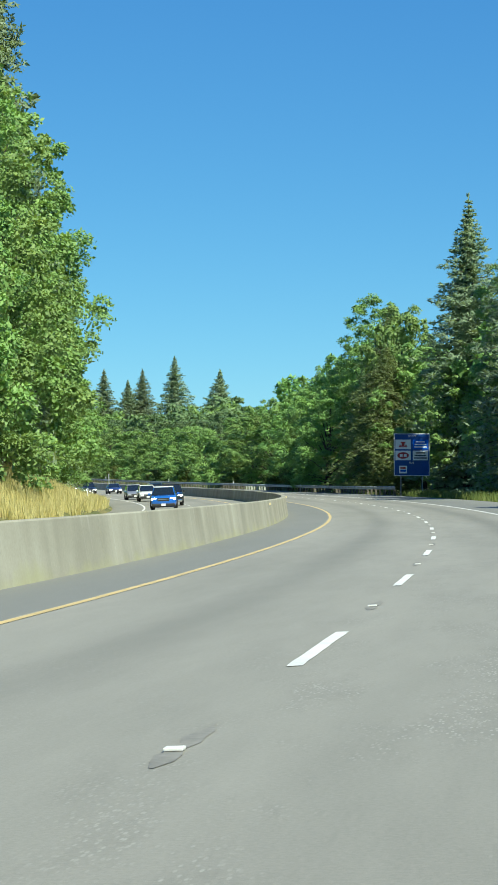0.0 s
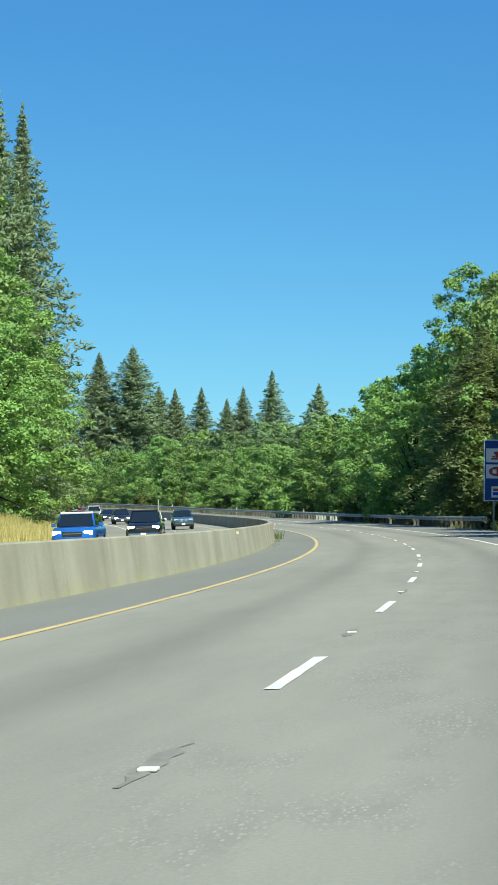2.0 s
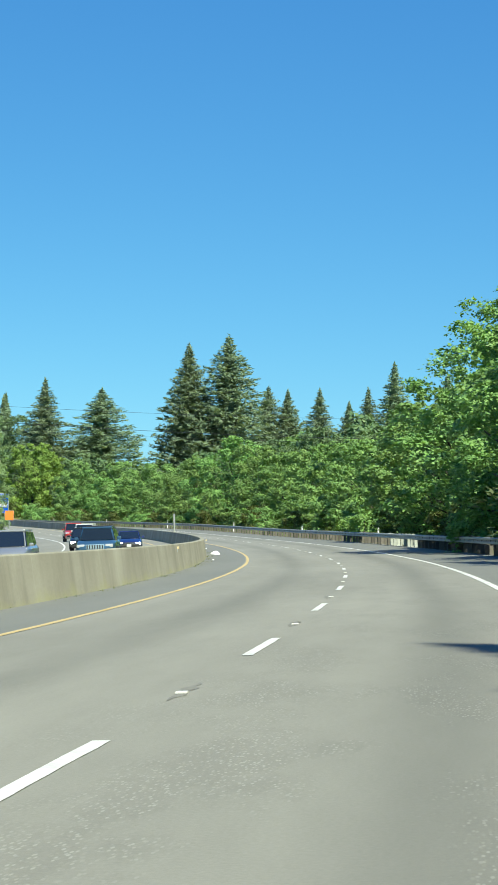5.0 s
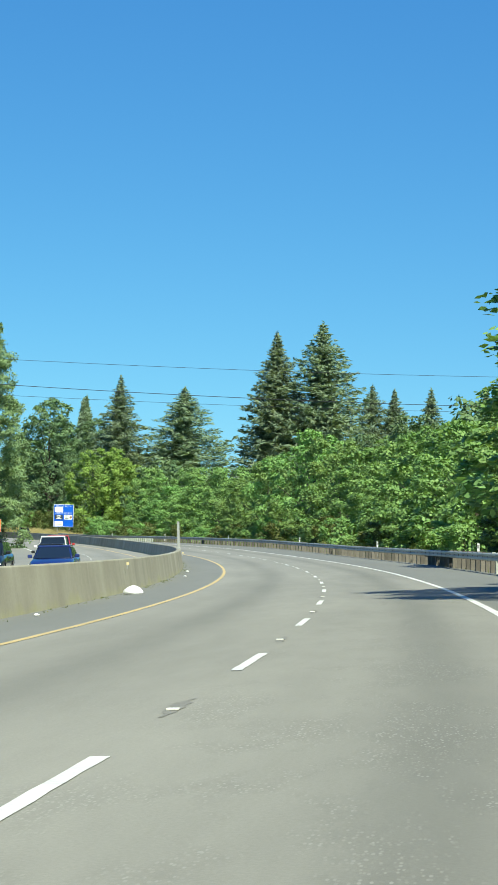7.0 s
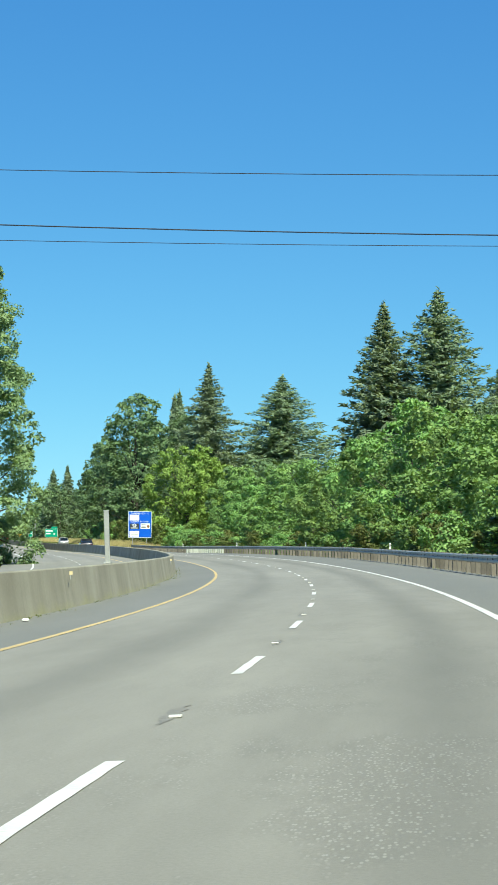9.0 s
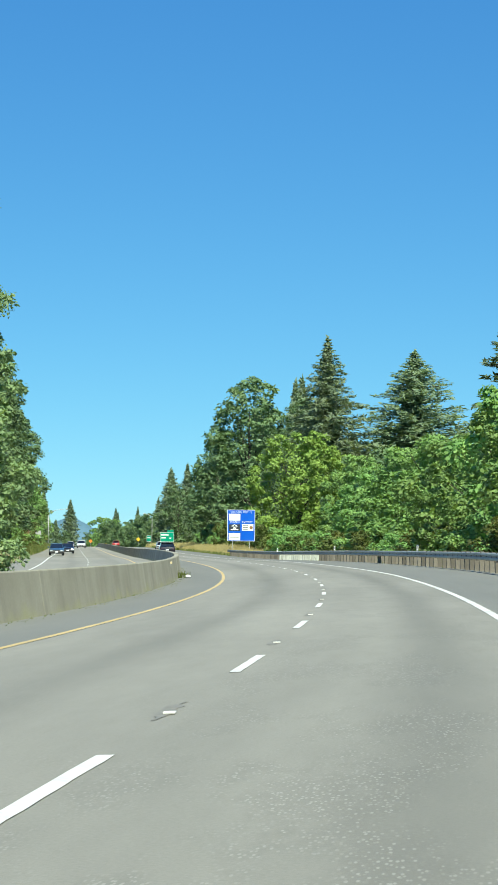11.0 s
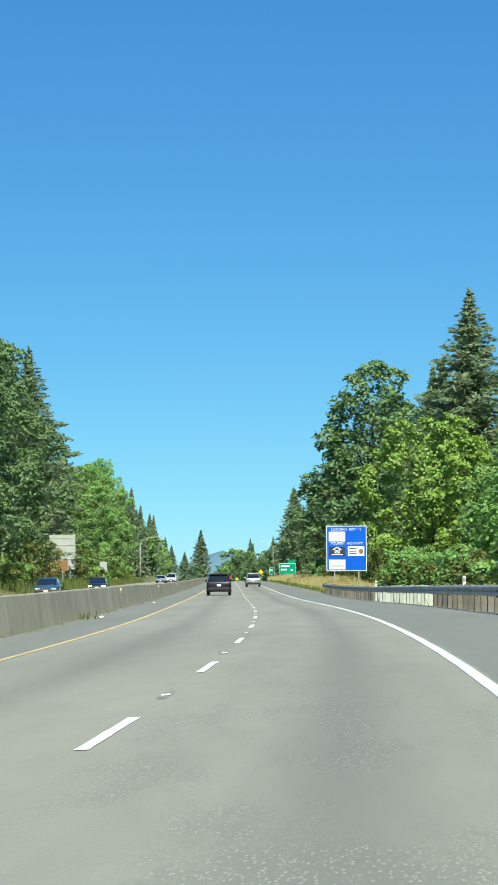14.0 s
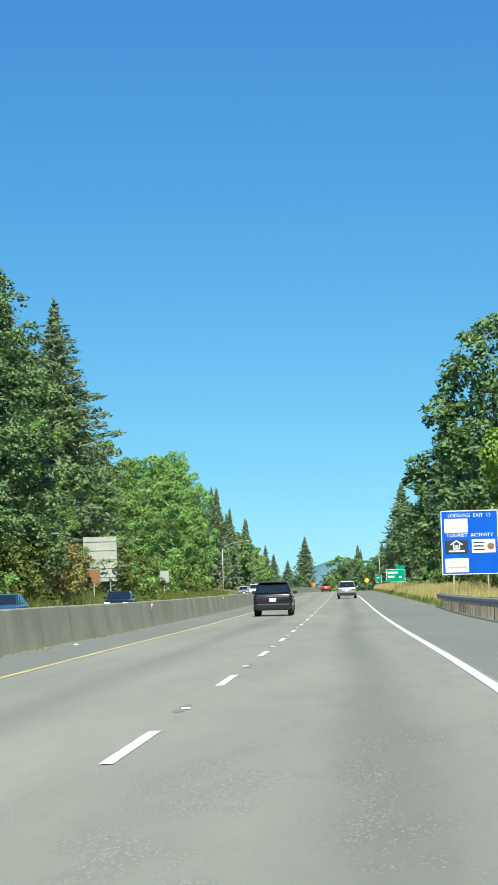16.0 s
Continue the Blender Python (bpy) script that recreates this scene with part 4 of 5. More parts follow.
# ---- delineators ----
def delineator(s, o, high=1.15, plate=(0.75, 0.75, 0.72)):
    e = thing("delineator_post", Matrix.Translation(at(s, o, land(s, o))) @ Matrix.Rotation(heading(s) + PLANT.uniform(-.2, .2), 4, "Z"),
              "slim white plastic marker post with a reflector", "marker post", "marker posts along the road")
    bm = bmesh.new()
    box(bm, 0, 0, high / 2 - 0.2, 0.11, 0.03, high + 0.4, 0.012)
    part("post", bm, WHITE_PLASTIC, e)
    bm = bmesh.new()
    box(bm, 0, -0.018, high - 0.14, 0.085, 0.008, 0.16, 0.003)
    part("reflector", bm, STEEL, e, "silver reflector")


for s in (257.5, 306, 355, 404.5, 453.5, 501.5, 550):
    delineator(s, 7.75, 1.22)
for s, o in ((164, -20.4), (240.8, -19.2), (273, -20.5), (369, -19.3), (430, -19.3), (500, -19.3)):
    delineator(s, o, 1.25)
AMBER = plain("pale_amber_reflector", (0.62, 0.52, 0.30), 0.4)


def barrier_reflector(s):
    e = thing("barrier_reflector", on_road(s, -6.02, 0.86), "small pale amber reflector bracket on the concrete barrier", "reflector", "reflectors on the barrier")
    bm = bmesh.new()
    box(bm, 0.03, 0, -0.06, 0.02, 0.05, 0.2, 0.004)
    part("bracket", bm, DULL_STEEL, e)
    bm = bmesh.new()
    box(bm, 0.05, -0.02, 0.0, 0.08, 0.012, 0.09, 0.004)
    part("lens", bm, AMBER, e, "amber lens")


for k in range(12):
    barrier_reflector(79.4 + 48.8 * k)


# ---- signs ----
SIGN_BLUE = worn("blue_sign_sheeting", (0.006, 0.075, 0.50), (0.010, 0.10, 0.60), 0.35, 0.5, 6, 0.0)
# darker copy of the sign blue, with the trees' shade put into the colour
SIGN_BLUE_SHADED = worn("shaded_blue_sign_sheeting", (0.010, 0.05, 0.22), (0.014, 0.065, 0.28), 0.4, 0.5, 6, 0.0)
SIGN_GREEN = worn("green_sign_sheeting", (0.01, 0.22, 0.13), (0.015, 0.28, 0.17), 0.35, 0.5, 6, 0.0)
SIGN_WHITE = worn("white_sign_sheeting", (0.70, 0.71, 0.70), (0.82, 0.83, 0.82), 0.35, 0.5, 6, 0.0)
SIGN_BLACK = plain("black_sheeting", (0.03, 0.035, 0.05), 0.4)
SIGN_RED = plain("red_sheeting", (0.35, 0.04, 0.04), 0.4)
SIGN_YELLOW = plain("yellow_sheeting", (0.75, 0.48, 0.03), 0.35)
SIGN_ORANGE = plain("orange_sheeting", (0.85, 0.22, 0.03), 0.35)
SIGN_BROWN = plain("brown_disc", (0.25, 0.13, 0.06), 0.4)
BARE_ALU = worn("bare_aluminium", (0.37, 0.38, 0.37), (0.48, 0.49, 0.48), 0.5, 0.6, 12, 0.05, 0.3)


def lettering(text, x, z, size, material, parent, y=-0.045, wide=None):
    c = bpy.data.curves.new("lettering", "FONT")
    c.body, c.size, c.align_x, c.extrude = text, size, "CENTER", 0.002
    tmp = new("lettering", c)
    me = bpy.data.meshes.new_from_object(tmp.evaluated_get(bpy.context.evaluated_depsgraph_get()))
    bpy.data.objects.remove(tmp)
    me.materials.clear()
    me.materials.append(material)
    ob = new("lettering", me)
    ob.parent = parent
    k = 1.0
    if wide:
        w = max(v.co.x for v in me.vertices) - min(v.co.x for v in me.vertices)
        k = wide / w
    ob.matrix_basis = pose(x, y, z, 90) @ Matrix.Diagonal((k, 1, 1, 1))
    return ob


def panel(name, x, z, w, h, material, parent, y=-0.032, thick=0.012, label=""):
    return part(name, box(bmesh.new(), x, y, z, w, thick, h, 0.004), material, parent, label)


def sign_base(s, o0, o1, z0, z1, face, label, category="road sign", border=True, post_h=None, back=BARE_ALU, posts=2, turn=0.0, name="road_sign"):
    """A sign facing traffic, spanning o0..o1 across and z0..z1 over the road, on posts."""
    mid = (o0 + o1) / 2
    g = land(s, mid)
    m = Matrix.Translation(at(s, mid)) @ Matrix.Rotation(heading(s) + turn, 4, "Z")
    e = thing(name, m, label, category)
    w, h = o1 - o0, z1 - z0
    bm = box(bmesh.new(), 0, 0, (z0 + z1) / 2, w, 0.03, h, 0.008)
    board = part("board", bm, back, e)
    panel("face", 0, (z0 + z1) / 2, w - 0.04, h - 0.04, face, board, -0.019, 0.008)
    if border:
        t = 0.05
        for x, z, a, b in ((0, z1 - t, w - 0.08, t), (0, z0 + t, w - 0.08, t), (-w / 2 + t, (z0 + z1) / 2, t, h - 0.1), (w / 2 - t, (z0 + z1) / 2, t, h - 0.1)):
            panel("border", x, z, a, b, SIGN_WHITE, board, -0.026, 0.006)
    xs = (-w * 0.3, w * 0.3) if posts == 2 else (0.0,)
    for x in xs:
        bm = box(bmesh.new(), x, 0.07, (z1 - 0.1 + g - 0.6) / 2, 0.11, 0.10, z1 - 0.1 - g + 0.6, 0.01)
        part("post", bm, DULL_STEEL, e)
    return e, board


def services_sign_dark():
    s0, s1, zb, zt = 7.7, 11.1, 1.75, 5.75
    e, b = sign_base(193.5, s0, s1, zb, zt, SIGN_BLUE_SHADED, "blue roadside services sign with white panels, shade painted into the blue", "services sign")
    lettering("FOOD", 0, 5.40, 0.26, SIGN_WHITE, b)
    for x, z in ((-0.82, 4.72), (0.82, 4.72), (-0.82, 3.68), (0.82, 3.68)):
        p = panel("panel", x, z, 1.45, 0.9, SIGN_WHITE if (x, z) != (0.82, 4.72) else SIGN_BLUE, b)
        if x < 0 and z > 4:
            for a, c, w, h in ((0, 0.17, 0.45, 0.14), (0, 0.0, 0.26, 0.3), (0, -0.22, 0.8, 0.1), (-0.25, -0.08, 0.2, 0.1), (0.25, -0.08, 0.2, 0.1)):
                panel("mark", x + a, z + c, w, h, SIGN_RED, p, -0.042, 0.006)
        elif x < 0:
            bm = bmesh.new()
            bmesh.ops.create_cone(bm, cap_ends=True, segments=20, radius1=0.5, radius2=0.5, depth=0.006)
            bmesh.ops.transform(bm, matrix=Matrix.Translation((x, -0.042, z)) @ Matrix.Diagonal((1.1, 1, 0.62, 1)) @ Matrix.Rotation(math.pi / 2, 4, "X"), verts=bm.verts)
            part("mark", bm, SIGN_RED, p)
            for a in (-0.18, 0.2):
                panel("mark", x + a, z, 0.26, 0.26, SIGN_WHITE, p, -0.049, 0.006)
        else:
            ink = SIGN_WHITE if z > 4 else SIGN_BLACK
            for k, w in enumerate((0.9, 1.1, 1.2)):
                panel("mark", x, z + 0.24 - k * 0.24, w, 0.11, ink, p, -0.042, 0.006)
    lettering("GAS", 0, 2.90, 0.26, SIGN_WHITE, b)
    p = panel("panel", -0.82, 2.36, 0.75, 0.72, SIGN_WHITE, b)
    panel("mark", -0.82, 2.50, 0.5, 0.16, SIGN_RED, p, -0.042, 0.006)
    panel("mark", -0.82, 2.25, 0.55, 0.2, SIGN_BLUE, p, -0.042, 0.006)


services_sign_dark()


def services_sign_bright():
    o0, o1, zb, zt = 8.55, 12.6, 1.95, 6.5
    e, b = sign_base(633, o0, o1, zb, zt, SIGN_BLUE, "bright blue lodging and tourist sign with white panels", "services sign")
    lettering("LODGING  EXIT  12", 0, 6.02, 0.36, SIGN_WHITE, b, wide=3.0)
    lettering("TOURIST  ACTIVITY", 0, 4.62, 0.36, SIGN_WHITE, b, wide=3.3)
    pa = panel("panel", -0.95, 5.42, 1.65, 0.98, SIGN_WHITE, b)
    for z, w in ((5.55, 0.9), (5.25, 0.7)):
        panel("mark", -0.95, z, w, 0.05, BARE_ALU, pa, -0.042, 0.006)
    pb = panel("panel", -0.95, 3.92, 1.6, 0.95, SIGN_BLACK, b)
    # house outline in white
    for x, z, w, h in ((-0.95, 3.62, 1.1, 0.11), (-1.15, 3.93, 0.09, 0.36), (-0.75, 3.93, 0.09, 0.36), (-0.95, 3.78, 0.45, 0.08), (-0.95, 3.95, 0.16, 0.16)):
        panel("mark", x, z, w, h, SIGN_WHITE, pb, -0.042, 0.006)
    for sgn in (-1, 1):
        bm = box(bmesh.new(), 0, 0, 0, 0.52, 0.006, 0.1, 0.0)
        q = part("mark", bm, SIGN_WHITE, pb)
        q.matrix_basis = pose(-0.95 + sgn * 0.2, -0.042, 4.22, 0, sgn * 32, 0)
    pc = panel("panel", 0.95, 3.95, 1.65, 0.95, SIGN_WHITE, b)
    for k, w in enumerate((0.8, 0.75, 0.8)):
        panel("mark", 0.62, 4.2 - 0.25 * k, w, 0.1, SIGN_BLACK, pc, -0.042, 0.006)
    bm = bmesh.new()
    bmesh.ops.create_cone(bm, cap_ends=True, segments=18, radius1=0.25, radius2=0.25, depth=0.006)
    bmesh.ops.transform(bm, matrix=Matrix.Translation((1.45, -0.042, 3.92)) @ Matrix.Rotation(math.pi / 2, 4, "X"), verts=bm.verts)
    part("mark", bm, SIGN_BROWN, pc)
    pd = panel("panel", -0.95, 2.62, 1.65, 0.98, SIGN_WHITE, b)
    for z, w, h in ((2.85, 0.9, 0.05), (2.48, 1.3, 0.14)):
        panel("mark", -0.95, z, w, h, BARE_ALU, pd, -0.042, 0.006)


services_sign_bright()
# exit guide sign with its number tab, partly behind the trees
e, b = sign_base(905, 10.2, 14.0, 1.6, 4.15, SIGN_GREEN, "green highway guide sign with white lettering bars", "guide sign")
for x, z, w in ((-0.6, 3.5, 2.0), (-0.9, 2.7, 1.3), (0.9, 2.6, 0.5)):
    panel("mark", x, z, w, 0.36, SIGN_WHITE, b)
panel("tab", 0.9, 4.5, 1.8, 0.62, SIGN_GREEN, b, 0.0, 0.03)
e, b = sign_base(985, 8.8, 10.2, 1.8, 3.7, SIGN_GREEN, "small green roadside sign", "guide sign", posts=1)
panel("mark", 0, 3.0, 0.9, 0.25, SIGN_WHITE, b)
for o, ss, c, lab in ((-8.7, 1100, SIGN_ORANGE, "orange diamond warning sign"), (6.7, 1010, SIGN_YELLOW, "yellow diamond warning sign"), (8.3, 1275, SIGN_YELLOW, "yellow diamond warning sign")):
    m = Matrix.Translation(at(ss, o, land(ss, o))) @ Matrix.Rotation(heading(ss), 4, "Z")
    e = thing("warning_sign", m, lab + " on a steel post", "warning sign")
    q = part("board", box(bmesh.new(), 0, 0, 0, 1.0, 0.02, 1.0, 0.02), c, e)
    q.matrix_basis = pose(0, 0, 2.75, 0, 45, 0)
    part("post", box(bmesh.new(), 0, 0.05, 1.1, 0.08, 0.07, 3.4, 0.01), DULL_STEEL, e)
# the bare backs of signs for oncoming traffic
e, b = sign_base(695, -24.6, -21.2, 2.4, 6.9, BARE_ALU, "bare aluminium back of a large road sign", "road sign", border=False, posts=2)
for k in range(5):
    panel("stiffener", 0, 2.85 + 0.9 * k, 3.3, 0.09, DULL_STEEL, b, -0.05, 0.05)
e, b = sign_base(740, -20.8, -19.7, 2.2, 3.6, BARE_ALU, "bare aluminium back of a small road sign", "road sign", border=False, posts=1)
e, b = sign_base(676, -21.9, -20.7, 2.2, 3.5, SIGN_BROWN, "rusty red-brown back of a sign on a pale post", "road sign", border=False, posts=1)
e, b = sign_base(392, -20.7, -19.7, 2.3, 3.4, SIGN_ORANGE, "orange construction sign on a post", "warning sign", border=False, posts=1)


# ---- posts, lamps, wires ----
def steel_post(s, o, h0, h1, label):
    e = thing("steel_post", on_road(s, o, h0), label, "post")
    part("shaft", box(bmesh.new(), 0, 0, (h1 - h0) / 2, 0.15, 0.13, h1 - h0, 0.015), DULL_STEEL, e)
    part("cap", box(bmesh.new(), 0, 0, h1 - h0 + 0.01, 0.17, 0.15, 0.03, 0.008), DULL_STEEL, e)
    part("foot", box(bmesh.new(), 0, 0, 0.03, 0.24, 0.3, 0.05, 0.01), DULL_STEEL, e)


steel_post(335.2, -6.24, 1.0, 2.6, "bare grey steel post standing on the barrier")


def street_lamp(s, o, high, reach):
    g = land(s, o)
    e = thing("street_lamp", Matrix.Translation(at(s, o, g)) @ Matrix.Rotation(heading(s), 4, "Z"), "pale grey steel street lamp with a curved arm", "street lamp", "street lamps")
    part("pole", tube([(0, 0, -0.3), (0, 0, high * 0.5), (0, 0, high - 0.6)], [0.13, 0.10, 0.07], 10), BARE_ALU, e, smooth=True)
    pts = [(0, 0, high - 0.6), (reach * 0.12, 0, high - 0.1), (reach * 0.45, 0, high + 0.45), (reach, 0, high + 0.75)]
    part("arm", tube(pts, [0.07, 0.06, 0.05, 0.04], 8), BARE_ALU, e, smooth=True)
    bm = box(bmesh.new(), reach + 0.28, 0, high + 0.74, 0.75, 0.3, 0.13, 0.05)
    head = part("lamp_head", bm, BARE_ALU, e)
    part("lens", box(bmesh.new(), reach + 0.35, 0, high + 0.665, 0.45, 0.22, 0.03, 0.01), SIGN_WHITE, head)


street_lamp(855, -19.6, 8.6, 4.2)
street_lamp(950, 9.4, 9.0, -2.6)
WIRE = plain("dark_cable", (0.022, 0.025, 0.032), 0.8)


def utility_pole(s, o, high, sunk=0.0):
    e = thing("utility_pole", Matrix.Translation(ground_at(s, o)) @ Matrix.Rotation(heading(s), 4, "Z"), "weathered wooden utility pole with a crossarm", "utility pole", "utility poles")
    part("shaft", tube([(0, 0, -1), (0, 0, high * 0.5), (0, 0, high)], [0.17, 0.14, 0.11], 10), TIMBER, e, smooth=True)
    part("crossarm", box(bmesh.new(), 0, 0, high - 0.5, 0.12, 2.2, 0.12, 0.01), TIMBER, e)
    for y in (-0.95, 0.0, 0.95):
        part("insulator", tube([(0, y, high - 0.44), (0, y, high - 0.2)], [0.05, 0.035], 8), WHITE_PLASTIC, e)


utility_pole(900, -24.5, 10.0)
for o in (31.0, -37.0):
    utility_pole(322, o, 10.6 if o > 0 else 11.0)


def cable(s, o0, h0, o1, h1, sag, thick):
    p, q = at(s, o0, h0), at(s, o1, h1)
    pts = [p.lerp(q, k / 24) - Vector((0, 0, sag * 4 * (k / 24) * (1 - k / 24))) for k in range(25)]
    e = part("cable", tube(pts, [thick] * 25, 6), WIRE, smooth=True)
    tagged(e, "thin dark overhead cable crossing the highway", "cable", "overhead cables")


cable(323.0, -37.0, 13.2, 31.0, 9.6, 0.75, 0.010)
cable(322.0, -37.0, 12.1, 31.0, 7.85, 0.9, 0.015)
cable(321.0, -37.0, 11.1, 31.0, 7.5, 0.7, 0.008)


# ---- grass, weeds, litter ----
def tufts(name, count, s0, s1, o0, o1, high, material, label, seed, drop=0.0, dense=None):
    """Blades of tall grass, standing on the ground, as one mass."""
    rng = np.random.default_rng(seed)
    v, f = [], []
    n = 0
    while n < count:
        s, o = rng.uniform(s0, s1), rng.uniform(o0, o1)
        if noise.noise((s * 0.18, o * 0.5, seed)) < -0.15:
            continue
        b = np.array(ground_at(s, o) if not drop else at(s, o, 0.0))
        for _ in range(4):
            c = b + np.array([rng.normal() * 0.15, rng.normal() * 0.15, -0.05])
            a = rng.uniform(0, 6.28)
            w = rng.uniform(0.012, 0.03)
            h = high * rng.uniform(0.5, 1.25)
            side = np.array([math.cos(a), math.sin(a), 0]) * w
            tip = np.array([rng.normal() * 0.2, rng.normal() * 0.2, 1.0]) * h
            i = len(v)
            v += [c - side, c + side, c + side * 0.9 + tip * 0.6, c + tip]
            f.append((i, i + 1, i + 2, i + 3))
        n += 1
    ob = part(name, ([tuple(q) for q in v], [], f), material)
    return tagged(ob, label, "grass", kind="stuff")


tufts("dry_grass", 5200, 617, 760, 8.2, 13.5, 0.95, STRAW, "tall dry straw-coloured grass on the verge", 3)
tufts("dry_grass", 3600, 760, 980, 8.3, 13.0, 1.1, STRAW, "tall dry straw-coloured grass on the verge", 4)
tufts("verge_grass", 2600, 612, 900, 7.7, 9.5, 0.45, WEED, "low green grass along the road edge", 5)
tufts("dry_grass", 8200, 104, 205, -26.5, -19.2, 0.85, STRAW, "tall dry straw-coloured grass on a bank", 6)
tufts("verge_grass", 1800, 96, 190, 7.9, 11.0, 0.7, WEED, "low green grass along the road edge", 7)
tufts("verge_grass", 3000, 240, 420, -23.0, -19.0, 0.5, WEED, "green and yellow grass along the oncoming shoulder", 8)
tufts("verge_grass", 4200, 600, 860, -24.0, -18.8, 0.8, WEED, "green weeds on the bank of the oncoming side", 9)
tufts("verge_grass", 1800, 205, 600, 7.3, 8.2, 0.4, WEED, "thin weeds behind the guardrail", 10)
tufts("barrier_weeds", 900, 150, 560, -5.93, -5.78, 0.08, WEED, "small weeds along the foot of the barrier", 11, drop=1)
for s, h, n in ((178.5, 0.5, 16), (432.5, 0.36, 12), (494.5, 0.3, 10), (440, 0.25, 10)):
    tufts("weed_clump", n, s - 0.35, s + 0.35, -5.95, -5.6, h, WEED, "weed clump growing at the foot of the barrier", int(s), drop=1)
BAG = worn("white_plastic_bag", (0.74, 0.75, 0.75), (0.86, 0.87, 0.87), 0.45, 3, 12, 0.3)


def litter_bag(s, o, wide):
    bm = bmesh.new()
    bmesh.ops.create_icosphere(bm, subdivisions=3, radius=0.5)
    for v in bm.verts:
        n = noise.noise(v.co * 3.1) * 0.12 + noise.noise(v.co * 8.0) * 0.05
        v.co *= 1 + n
        v.co.z = max(-0.28, v.co.z * 0.95)
        k = 1.15 - 0.75 * max(0, v.co.z + 0.2)
        v.co.x *= k * 1.05
        v.co.y *= k
    bmesh.ops.transform(bm, matrix=Matrix.Diagonal((wide, wide, wide * 0.62, 1)) @ Matrix.Translation((0, 0, 0.27)), verts=bm.verts)
    ob = part("plastic_bag", bm, BAG, smooth=True)
    ob.matrix_basis = on_road(s, o)
    tagged(ob, "crumpled white plastic bag lying against the barrier foot", "bag")


litter_bag(270.9, -5.45, 0.55)
for s, o, w in ((313.5, -5.6, 0.16), (432.8, -5.5, 0.3), (300.5, -5.4, 0.14), (252.3, -5.5, 0.12), (496.0, -5.3, 0.18), (538, -5.2, 0.14)):
    bm = bmesh.new()
    bmesh.ops.create_icosphere(bm, subdivisions=2, radius=0.5)
    for v in bm.verts:
        v.co *= 1 + 0.25 * noise.noise(v.co * 3 + Vector((s, 0, 0)))
        v.co.z = max(-0.2, v.co.z * 0.5)
    bmesh.ops.transform(bm, matrix=Matrix.Diagonal((w, w * 1.4, w, 1)) @ Matrix.Translation((0, 0, 0.19)), verts=bm.verts)
    ob = part("litter", bm, BAG, smooth=True)
    ob.matrix_basis = on_road(s, o)
    tagged(ob, "small pale scrap of litter on the shoulder", "litter", "litter along the barrier")


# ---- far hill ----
# wooded hill tinted blue: the haze of distance is put into its colour
HILL = worn("hill_in_painted_haze", (0.09, 0.16, 0.22), (0.12, 0.20, 0.26), 1.0, 0.004, 0.03, 0.0, spec=0.0)


def hill():
    """A wooded ridge some kilometres off, at the end of the straight."""
    bm = bmesh.new()
    ahead = Vector((-0.549, 0.836, 0)).normalized()
    side = Vector((ahead.y, -ahead.x, 0))
    base = Vector((-134, 460, 0)) + ahead * 3900
    n = 60
    ring = []
    for i in range(n + 1):
        o = -900 + 1800 * i / n
        h = 66 + 43 * math.exp(-(o / 48.0) ** 2) + 20 * math.exp(-((o + 130) / 90.0) ** 2) + 3 * noise.noise((i * 0.7, 0, 5))
        rows = []
        for d, k in ((-160, 0.0), (-60, 0.75), (0, 1.0), (120, 0.8), (300, 0.0)):
            p = base + side * o + ahead * d
            p.z = -5 + h * k
            rows.append(bm.verts.new(p))
        ring.append(rows)
    for p, q in zip(ring, ring[1:]):
        for j in range(4):
            bm.faces.new((p[j], q[j], q[j + 1], p[j + 1]))
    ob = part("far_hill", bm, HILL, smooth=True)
    tagged(ob, "wooded hill, distance haze painted as blue", "hill", kind="structure")


hill()


# ---- vehicles ----
def paint(name, c, flake=0.3):
    m, t, p, _ = shader(name)
    v = coords(t)
    n = noise_tex(t, v, 3.0, 4)
    link(t, mix(t, math_node(t, "MULTIPLY", n, 0.35), c, tuple(k * 0.7 + 0.01 for k in c)), p.inputs["Base Color"])
    p.inputs["Roughness"].default_value, p.inputs["Metallic"].default_value = 0.32, flake
    p.inputs["Coat Weight"].default_value, p.inputs["Coat Roughness"].default_value = 1.0, 0.06
    return m


GLASS = plain("tinted_glass", (0.012, 0.016, 0.02), 0.04, 0.0, 1.0)
TYRE = worn("tyre_rubber", (0.012, 0.012, 0.012), (0.03, 0.03, 0.03), 0.85, 3, 20, 0.2)
RIM = worn("alloy_rim", (0.35, 0.35, 0.36), (0.55, 0.55, 0.56), 0.3, 4, 20, 0.0, 0.9)
TRIM = plain("black_trim", (0.02, 0.02, 0.021), 0.5)
CHROME = plain("chrome", (0.75, 0.75, 0.76), 0.12, 1.0)
TAIL = plain("red_tail_lamp", (0.07, 0.004, 0.006), 0.15, 0.0, 1.0)
LAMP_ON = plain("lit_headlamp", (1.0, 0.97, 0.90), 0.2, 0.0, 0.0, 6.0)
LAMP_OFF = plain("clear_headlamp", (0.62, 0.64, 0.66), 0.1, 0.3, 1.0)
PLATE = plain("number_plate", (0.72, 0.74, 0.76), 0.4)


def loft(rings):
    bm = bmesh.new()
    rows = [[bm.verts.new(p) for p in r] for r in rings]
    n = len(rows[0])
    for a, b in zip(rows, rows[1:]):
        for j in range(n):
            k = (j + 1) % n
            bm.faces.new((a[j], a[k], b[k], b[j]))
    bm.faces.new(rows[0][::-1])
    bm.faces.new(rows[-1])
    bmesh.ops.recalc_face_normals(bm, faces=bm.faces)
    return bm


